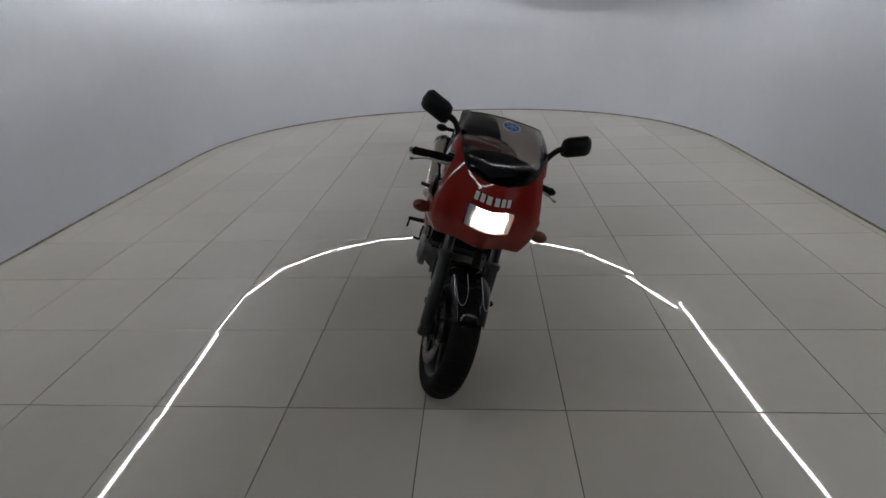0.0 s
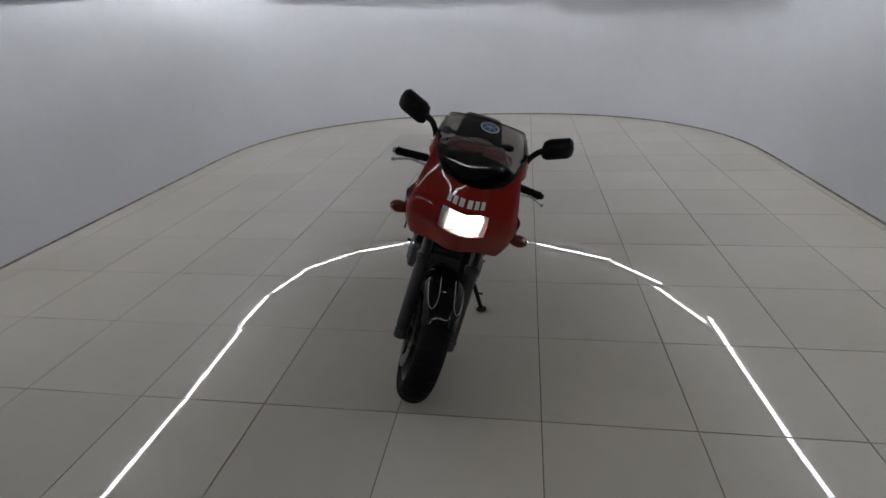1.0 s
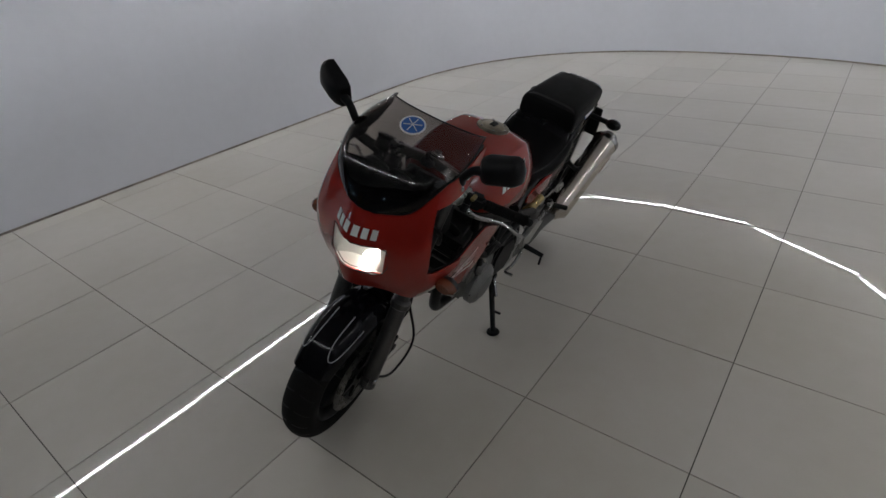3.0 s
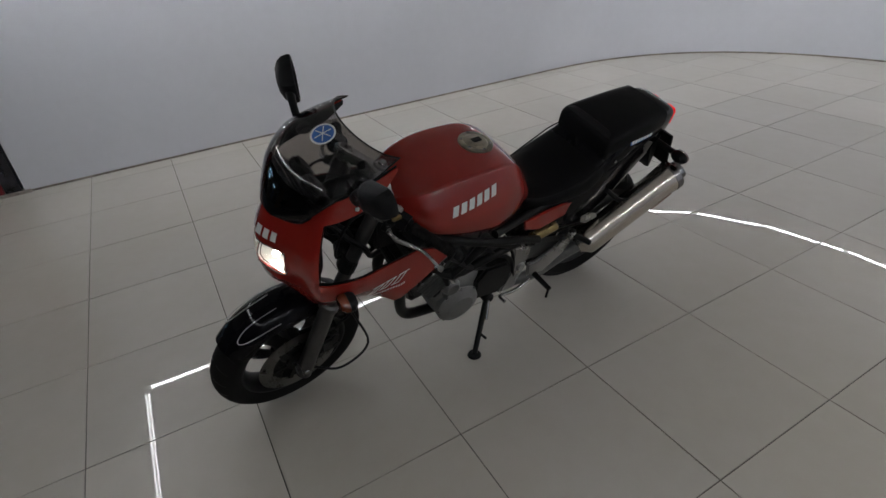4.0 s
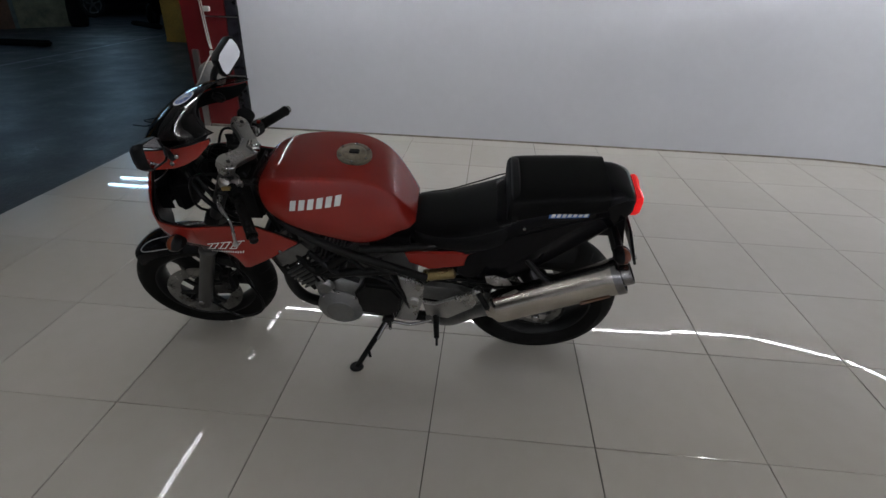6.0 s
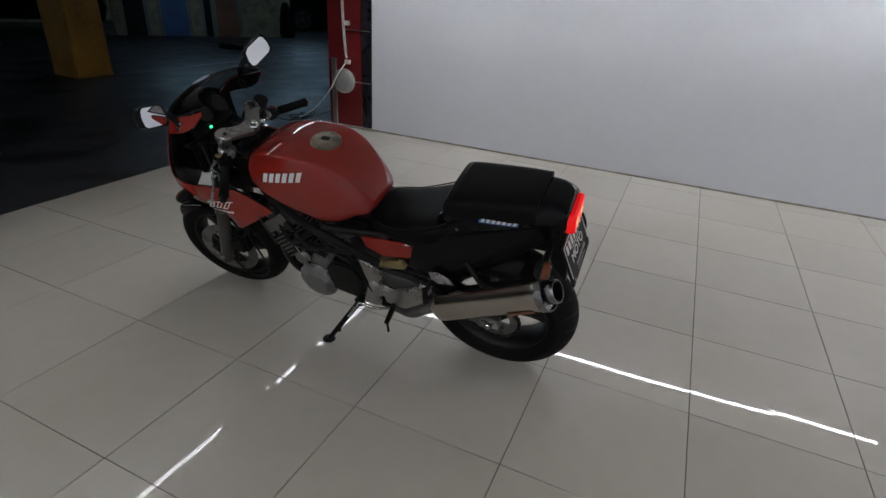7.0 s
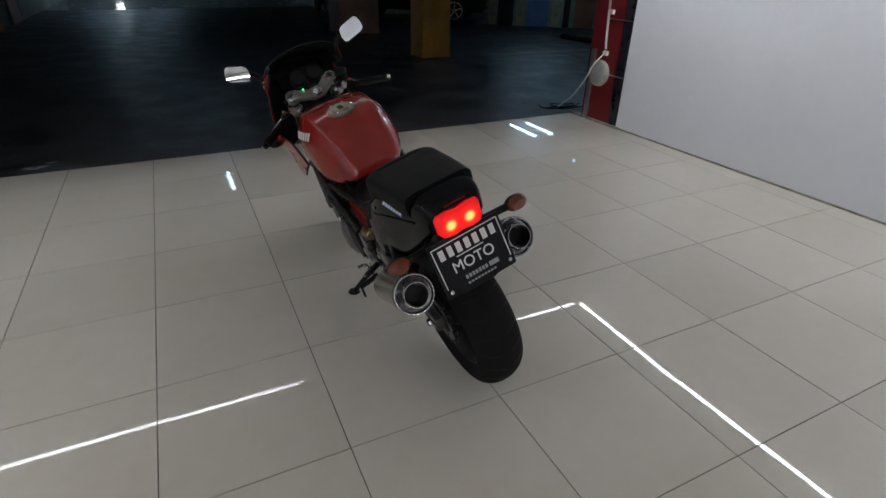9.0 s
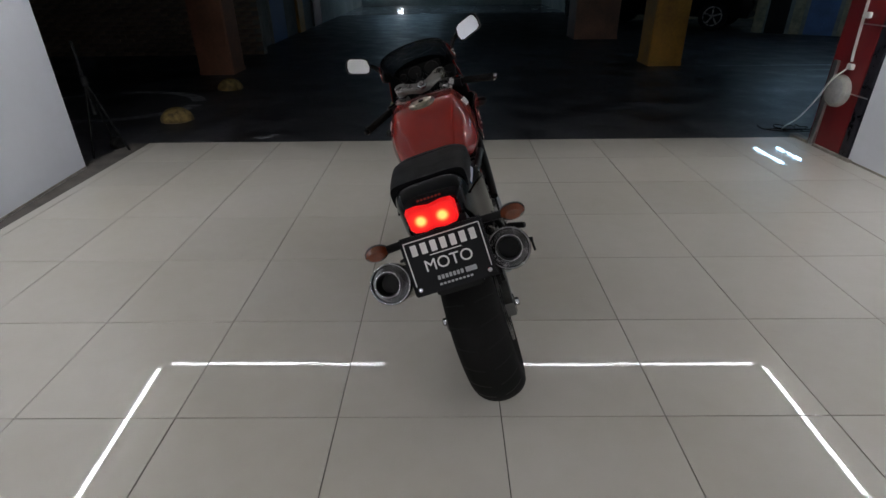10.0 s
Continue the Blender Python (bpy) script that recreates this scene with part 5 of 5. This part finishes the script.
# ---- the doorway ----
post = thing("red_post", pose(-2.955, -1.24, 0), "red painted steel door post with cables and a round lamp", "door post")
part("column", box(-0.13, -0.06, 0.98, 0.26, 0.40, 1.96, 0.006), M_REDPOST, post)
part("dark_strip", box(-0.06, 0.195, 0.98, 0.12, 0.10, 1.96, 0.004), M_DARKPANEL, post, "dark glossy cover strip")
part("guide_rail", box(0.012, -0.185, 0.345, 0.024, 0.055, 0.69, 0.003), M_ALU, post, "dull grey guide rail")
for z in (0.475, 0.97):
    part("tie_bar", box(0.006, 0.10, z, 0.010, 0.30, 0.009, 0.002), M_ALU, post)
lampb = part("round_lamp", along(lathe([(0, 0), (0, 0.118), (0.014, 0.124), (0.045, 0.120), (0.056, 0.104), (0.058, 0)], 40), (0.002, -0.055, 0.475), (1, -0.055, 0.475)), M_LAMPPL, post, "round greyish-white bulkhead lamp, off")
part("lamp_grille", along(lathe([(0.057, 0), (0.057, 0.098), (0.064, 0.080), (0.068, 0)], 36), (0.002, -0.055, 0.475), (1, -0.055, 0.475)), M_GREYPL, lampb, "greyish ribbed glass")
for z in (0.665, 1.03):
    part("junction_box", box(0.016, -0.015, z, 0.030, 0.062, 0.042, 0.005), M_WHITEPL, post, "small white junction box")
for k in (-1, 1):
    part("cable", pipe([(0.008, -0.085 + k * 0.009, 1.90), (0.008, -0.07 + k * 0.009, 1.20), (0.009, -0.045 + k * 0.008, 0.80), (0.010, -0.03 + k * 0.006, 0.70)], 0.0055, 8), M_WHITEPL, post, "white cable")
part("cable", pipe([(0.012, -0.035, 0.66), (0.078, -0.09, 0.55), (0.075, -0.20, 0.38), (0.04, -0.40, 0.18), (0.02, -0.58, 0.06), (-0.05, -0.72, 0.0)], 0.006, 8), M_WHITEPL, post, "loose white cable running to the ground")
kerb = part("threshold", box(-2.97, -1.33, -0.005, 0.07, 0.78, 0.05, 0.004), M_TRIM, smooth=False)
tagged(kerb, "stained strip where tiles meet the door post", "trim", kind="structure")
heap = thing("loose_cables", pose(-2.98, -1.93, -0.02), "few thin dark cables lying loose on the ground", "cables")
for k in range(4):
    pts = []
    for i in range(7):
        t = i * 0.62 + k * 1.7
        pts.append(((0.10 + 0.05 * k) * math.cos(t) - 0.05 * i + random.uniform(-0.03, 0.03), (0.07 + 0.02 * k) * math.sin(t) - 0.07 + random.uniform(-0.03, 0.03), 0.006 + 0.006 * (i % 2)))
    part("cable", pipe(pts, 0.0042, 6, 4), M_RUBBER, heap)

# the far side of the doorway: a stand and a small black roller
stand2 = thing("black_tripod", pose(3.08, -1.36, -0.02), "folded black tripod stand leaning by the wall's end", "tripod")
for dx, dy in ((-0.12, -0.10), (0.05, -0.20), (0.08, 0.10)):
    part("leg", rod((0.02, 0, 0.62), (dx, dy, 0.006), 0.011, 0.009), M_FRAME, stand2)
part("column", rod((0.02, 0, 0.35), (0.03, 0, 0.92), 0.014), M_FRAME, stand2)
part("hub", rod((0.02, 0, 0.58), (0.02, 0, 0.66), 0.028), M_PLASTIC, stand2)
part("foot_weight", rod((-0.02, -0.16, 0.05), (0.06, -0.20, 0.05), 0.055, seg=20), M_RUBBER, stand2)


# ---- the garage beyond ----
gr = bmesh.new()
bmesh.ops.create_grid(gr, x_segments=30, y_segments=30, size=22)
bmesh.ops.translate(gr, vec=(-3, -9, -0.022), verts=gr.verts)
ground = part("ground", gr, M_ASPHALT, smooth=False)
tagged(ground, "dark worn garage asphalt with blue-grey sheen", "ground", kind="structure")


def painted(name, pts, label):
    b = bmesh.new()
    b.faces.new([b.verts.new((x, y, -0.018)) for x, y in pts])
    ob = part(name, b, M_LINE, smooth=False)
    return tagged(ob, label, "road marking", kind="structure")


painted("road_line", [(-3.6, -5.72), (-9.6, -5.66), (-9.6, -5.72), (-3.6, -5.78)], "faded white bay line on asphalt")
painted("road_line", [(-5.2, -5.24), (-6.4, -5.21), (-6.4, -5.26), (-5.2, -5.29)], "faded white bay line on asphalt")
painted("road_line", [(-9.2, -5.62), (-8.4, -7.6), (-8.35, -7.6), (-9.15, -5.62)], "faded white bay line on asphalt")
for k in range(24):
    t0, t1 = 2 * math.pi * k / 24, 2 * math.pi * (k + 1) / 24
    if k % 7 == 5:
        continue
    painted("road_line", [(4.20 + rr * math.cos(t), -3.30 + rr * 0.75 * math.sin(t)) for rr, t in ((0.95, t0), (1.12, t0), (1.12, t1), (0.95, t1))], "worn painted ring on asphalt")
for k in range(4):
    y = -1.90 + random.uniform(-0.1, 0.1)
    painted("road_line", [(1.78 + 0.05 * k, y), (1.86 + 0.05 * k, y + 0.01), (1.88 + 0.04 * k, y + 0.05), (1.80 + 0.05 * k, y + 0.04)], "chipped paint fleck on asphalt")

# paler than the asphalt so that this stretch reads as lit
lit_floor = painted("lane_end_floor", [(-4.2, -23.4), (4.0, -23.4), (4.0, -17.7), (-4.2, -18.4)], "damp floor at the lane's end, paled to look lit")
lit_floor.data.materials[0] = M_WETLIT

slab2 = part("garage_ceiling", box(-3, -9.5, 2.52, 36, 34, 0.2, 0), M_CONC, smooth=False)
tagged(slab2, "bare concrete garage ceiling", "ceiling", kind="structure")


def garage_wall(name, x0, y0, x1, y1, material, label, h=2.46):
    cx, cy, ln, a = (x0 + x1) / 2, (y0 + y1) / 2, math.hypot(x1 - x0, y1 - y0), math.atan2(y1 - y0, x1 - x0)
    ob = part(name, moved(box(0, 0, h / 2 - 0.03, ln, 0.2, h + 0.02, 0), pose(cx, cy, 0, 0, 0, math.degrees(a))), material, smooth=False)
    return tagged(ob, label, "wall", kind="structure")


garage_wall("wall_garage_back", -11.02, -14.65, -4.37, -14.65, M_PALEBRICK, "dim pale brick garage wall")
garage_wall("wall_garage_side", 4.13, -7.76, 4.13, -23.47, M_CONC, "dim concrete wall along the lane")
garage_wall("wall_garage_end", -19.0, -23.65, 13.3, -23.65, M_CONC, "dark far end of the garage")
garage_wall("wall_garage_west", -19.47, 8, -19.47, -23.47, M_CONC, "dark garage side wall")
garage_wall("wall_garage_east", 13.77, 8, 13.77, -23.47, M_CONC, "dark garage side wall")
garage_wall("wall_garage_rear", -19.47, 7.6, 13.77, 7.6, M_CONC, "garage wall behind the booth")
garage_wall("wall_lane", -4.27, -14.65, -4.27, -23.47, M_CONC, "dim concrete wall along the lane")
brickwall = garage_wall("wall_brick", 3.66, -7.72, 13.68, -7.72, M_MORTAR, "rough dark brick wall in shade")


def pillar(x, y, sx, sy, material, label):
    ob = thing("pillar", pose(x, y, -0.02), label, "pillar", "pillars of the garage")
    part("shaft", box(0, 0, 1.225, sx, sy, 2.45, 0.015), material, ob)
    part("foot", box(0, 0, 0.03, sx + 0.012, sy + 0.012, 0.06, 0.008), material, ob)
    return ob


pillar(-3.28, -6.03, 0.52, 0.52, M_YELLOW, "square yellow painted concrete pillar")
pillar(-3.13, -9.92, 0.95, 0.80, M_BROWN, "square brown painted pillar in shade")
pillar(3.70, -5.62, 0.52, 0.52, M_BROWN, "square reddish-brown painted pillar in shade")
pillar(4.23, -11.95, 0.55, 0.55, M_YELLOW, "square yellow painted pillar by the lane")
pillar(-8.80, -4.80, 0.55, 0.55, M_YELLOW, "square yellow painted concrete pillar")


def steel_door(x, y, turn, w, material, label):
    ob = thing("steel_door", pose(x, y, -0.02, 0, 0, turn), label, "door", "doors of the garage")
    part("leaf", box(0, 0, 1.03, w, 0.05, 2.06, 0.006), material, ob)
    part("frame", merge(box(-w / 2 - 0.04, -0.01, 1.05, 0.08, 0.08, 2.12, 0.005), box(w / 2 + 0.04, -0.01, 1.05, 0.08, 0.08, 2.12, 0.005), box(0, -0.01, 2.11, w + 0.16, 0.08, 0.08, 0.005)), M_CONC, ob)
    part("handle", box(w * 0.38, 0.05, 1.0, 0.12, 0.03, 0.025, 0.006), M_ALU, ob)


SLANT = Vector((-0.807, 0.591, 0))


def on_slant(d, off=0.0):
    """A point d along the slanting brick wall, off in front of it."""
    return Vector((-5.0, -12.2, 0)) + SLANT * d + Vector((0.591, 0.807, 0)) * off


a, b = on_slant(2.64, -0.10), on_slant(6.80, -0.10)
garage_wall("wall_garage_slant", a.x, a.y, b.x, b.y, M_PALEBRICK, "dim pale brick wall slanting towards the ramp")
for d, w, material, label in ((3.13, 0.42, M_FRAME, "black steel door in the slanting brick wall"), (3.99, 0.56, M_BLUE, "blue steel door in the slanting brick wall"),
                              (4.74, 0.16, M_FRAME, "narrow black service door in the brick wall"), (5.20, 0.52, M_BROWN, "brown steel door in the slanting brick wall")):
    q = on_slant(d, 0.045)
    steel_door(q.x, q.y, -36.2, w, material, label)
for d, w in ((2.78, 0.20), (3.52, 0.20), (4.47, 0.24)):
    q = on_slant(d, 0.03)
    ob = thing("pilaster", pose(q.x, q.y, -0.02, 0, 0, -36.2), "pale rough-rendered pilaster between garage doors", "pilaster", "pilasters between the doors")
    part("shaft", box(0, 0, 1.22, w, 0.12, 2.44, 0.01), M_PALEBRICK, ob)
q = on_slant(6.66, 0.16)
sack = part("leaning_sack", moved(loft([ring(z, w, -0.10, 0.10, 2.4, 2.4, 24) for z, w in ((0.0, 0.16), (0.12, 0.20), (0.45, 0.17), (0.75, 0.11), (0.86, 0.05))]), pose(q.x, q.y, -0.02, 0, 0, -36.2) @ pose(0, 0, 0, 98, 0, 0)), M_RUBBER)
tagged(sack, "black stuffed sack leaning against the brick wall", "sack")
steel_door(4.01, -9.97, 90, 1.1, M_BLUE, "dark blue steel door along the lane")
steel_door(4.01, -14.02, 90, 1.0, M_REDPOST, "dark red steel door along the lane")


def parking_dome(x, y):
    prof = [(0, 0.165)] + [(0.135 * math.sin(t), 0.165 * math.cos(t)) for t in np.linspace(0.1, math.pi / 2, 9)]
    ob = part("parking_dome", moved(along(lathe(prof, 32), (0, 0, 0), (0, 0, 1)), pose(x, y, -0.022)), M_DOME)
    return tagged(ob, "low yellow-painted concrete parking dome on asphalt", "bollard", "parking domes")


parking_dome(3.05, -2.58)
parking_dome(3.10, -4.28)


def tube_lamp(x, y, z, ln, both=True, half=0.17):
    ob = thing("tube_lamp", pose(x, y, z), "twin bluish-white tube lamp under the garage ceiling", "ceiling lamp", "tube lamps of the garage")
    part("tray", box(0, 0, 0.05, 2 * half + 0.18 if both else 0.12, ln + 0.1, 0.05, 0.006), M_WHITEPL, ob)
    part("rod", rod((0, 0, 0.06), (0, 0, 2.42 - z), 0.010), M_ALU, ob)
    for s in ((-1, 1) if both else (0,)):
        part("tube", rod((s * half, -ln / 2, 0.0), (s * half, ln / 2, 0.0), 0.020), M_TUBE, ob, "lit tube")


tube_lamp(-6.40, -4.83, 2.1, 0.90)
tube_lamp(-6.75, -7.62, 2.1, 1.10, half=0.24)
# helper lamps, unseen themselves: their reflections make the lane floor's bright spots
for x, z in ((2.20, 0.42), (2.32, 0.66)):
    ob = thing("bulkhead_lamp", pose(x, -23.54, z), "small glaring lamp added low on the far wall for floor spots", "wall lamp", "bulkhead lamps at the lane's end")
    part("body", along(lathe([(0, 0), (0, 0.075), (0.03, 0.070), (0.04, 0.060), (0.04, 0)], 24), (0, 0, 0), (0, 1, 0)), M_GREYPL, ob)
    part("glass", along(lathe([(0.04, 0), (0.04, 0.056), (0.065, 0.045), (0.075, 0)], 24), (0, 0, 0), (0, 1, 0)), M_SPOTLAMP, ob, "lit glass")
tube_lamp(0.30, -6.85, 2.1, 0.85, False)
tube_lamp(0.85, -20.41, 2.1, 1.2)
tube_lamp(-9.03, -11.41, 2.1, 1.2)
# unseen lamp added to light the far scooter and wheel stop
tube_lamp(-11.21, -8.17, 2.2, 1.2)
# unseen lamp added to brighten the lane's end
tube_lamp(1.9, -22.03, 2.1, 1.2)
tube_lamp(2.47, -19.15, 2.1, 1.2)


def parked_car(x, y, turn):
    ob = thing("parked_car", pose(x, y, -0.022, 0, 0, turn), "dark parked car standing in the shaded garage", "car")
    prof = [(-2.15, 0.32), (-2.2, 0.62), (-2.05, 0.86), (-1.25, 0.98), (-0.55, 1.40), (0.75, 1.44), (1.55, 1.02), (2.08, 0.92), (2.2, 0.62), (2.12, 0.30)]
    rings = []
    for sx, k in ((-0.86, 0.90), (-0.80, 0.97), (-0.62, 1.0), (0.62, 1.0), (0.80, 0.97), (0.86, 0.90)):
        rings.append([Vector((sx, yy * (0.97 + 0.03 * k), 0.30 + (zz - 0.30) * k)) for yy, zz in prof])
    part("body", loft(rings), M_BLACK, ob)
    part("glasshouse", loft([[Vector((sx, yy, zz)) for yy, zz in ((-1.10, 1.0), (-0.52, 1.36), (0.72, 1.40), (1.35, 1.04))] for sx in (-0.845, 0.845)]), M_FRAME, ob)
    part("bumper_trim", box(0, -2.17, 0.52, 1.5, 0.06, 0.05, 0.02), M_CHROME, ob)
    for s in (-1, 1):
        part("headlamp", box(s * 0.62, -2.10, 0.72, 0.34, 0.12, 0.13, 0.03), M_CHROME, ob)
        for wy in (-1.35, 1.35):
            c = Vector((s * 0.80, wy, 0.33))
            wh = part("wheel", moved(lathe([(-0.10, 0.22), (-0.10, 0.31), (-0.07, 0.33), (0.07, 0.33), (0.10, 0.31), (0.10, 0.22)], 40), Matrix.Translation(c)), M_RUBBER, ob)
            part("rim", moved(merge(lathe([(s * 0.104, 0.225), (s * 0.104, 0.195), (s * 0.07, 0.19), (s * 0.07, 0.225)], 32, closed=True), *[moved(box(s * 0.096, 0, 0.10, 0.02, 0.045, 0.20, 0.006), Matrix.Rotation(2 * math.pi * k / 5, 4, "X")) for k in range(5)], lathe([(s * 0.108, 0), (s * 0.108, 0.035), (s * 0.09, 0.05), (s * 0.09, 0)], 20)), Matrix.Translation(c)), M_CLAMP, wh)


parked_car(-5.78, -12.60, 53.8)
parked_car(-13.90, -9.30, 60)
for x, y, turn, ln in ((-10.75, -6.85, -31, 1.2), (-7.25, -6.95, 4, 0.95)):
    stop = part("wheel_stop", moved(box(0, 0, 0.03, 0.16, ln, 0.10, 0.03), pose(x, y, 0, 0, 0, turn)), M_RUBBER)
    tagged(stop, "black rubber wheel stop lying on asphalt", "wheel stop", "wheel stops of the garage")
scooter = thing("parked_scooter", pose(-3.8, -15.3, -0.02), "dark scooter parked by the lane's wall", "scooter")
for yy in (-0.6, 0.6):
    part("wheel", moved(lathe([(-0.05, 0.16), (-0.05, 0.24), (0, 0.27), (0.05, 0.24), (0.05, 0.16)], 32, closed=True), pose(0, yy, 0.27)), M_RUBBER, scooter)
    part("rim", moved(lathe([(-0.03, 0.0), (-0.03, 0.16), (0.03, 0.16), (0.03, 0.0)], 24), pose(0, yy, 0.27)), M_CHROME, scooter)
part("body", loft([ring(y, w, zb, zt, 3, 3, 24) for y, w, zb, zt in ((-0.62, 0.06, 0.45, 0.95), (-0.45, 0.16, 0.30, 0.98), (-0.1, 0.15, 0.22, 0.36), (0.2, 0.17, 0.30, 0.72), (0.75, 0.12, 0.5, 0.78))]), M_BLACK, scooter)
copy_thing(scooter, pose(-11.35, -6.75, -0.02, 0, 0, 100))


# ---- pieces: bricks of the garage wall and floor tiles ----
def shared_piece(name, sx, sy, sz, bev, material):
    b = box(0, 0, 0, sx, sy, sz, bev, 1)
    me = bpy.data.meshes.new(name)
    bmesh.ops.recalc_face_normals(b, faces=b.faces)
    b.to_mesh(me)
    b.free()
    me.materials.append(material)
    return me


brick_mesh = shared_piece("brick", 0.245, 0.03, 0.064, 0.004, M_BRICK)
for r in range(14):
    for c in range(20):
        ob = new("brick", brick_mesh)
        ob.parent = brickwall
        ob.location = (3.78 + c * 0.257 + (0.128 if r % 2 else 0), -7.608 + random.uniform(-0.004, 0.004), 0.02 + r * 0.076)


def inside(x, y):
    if y > WYB or x < WX0 - 0.3 or x > WX1 + 0.3:
        return False
    if y < WYC:
        return True
    cx, a, b = (WX0 + WX1) / 2, (WX1 - WX0) / 2 + 0.12, WYB - WYC + 0.12
    return (abs(x - cx) / a) ** 2.2 + ((y - WYC) / b) ** 2.2 < 1


tile_meshes = {}
GAP = 0.0036
for i in range(-6, 6):
    for j in range(-4, 12):
        x0, x1 = max(i * TILE, -2.955), min((i + 1) * TILE, WX1 + 0.02)
        y0, y1 = max(j * TILE, TH_Y), (j + 1) * TILE
        if x1 - x0 < 0.02 or y1 - y0 < 0.02:
            continue
        if y0 > WY0 and i == -6:
            x0 = max(i * TILE, WX0 - 0.02)
        if not any(inside(x, y) for x in (x0, x1, (x0 + x1) / 2) for y in (y0, y1, (y0 + y1) / 2)):
            continue
        key = (round(x1 - x0, 3), round(y1 - y0, 3))
        if key not in tile_meshes:
            tile_meshes[key] = shared_piece("tile", key[0] - GAP, key[1] - GAP, 0.02, 0.0006, M_TILE)
        ob = new("tile", tile_meshes[key])
        ob.parent = floor
        ob.matrix_basis = pose((x0 + x1) / 2, (y0 + y1) / 2, -0.010 + random.uniform(-0.0003, 0.0003), random.uniform(-0.04, 0.04), random.uniform(-0.04, 0.04), 0)

# ---- true size ----
for ob in bpy.data.objects:
    if ob.parent is None and ob.type != "CAMERA":
        ob.matrix_basis = Matrix.Scale(SIZE, 4) @ ob.matrix_basis
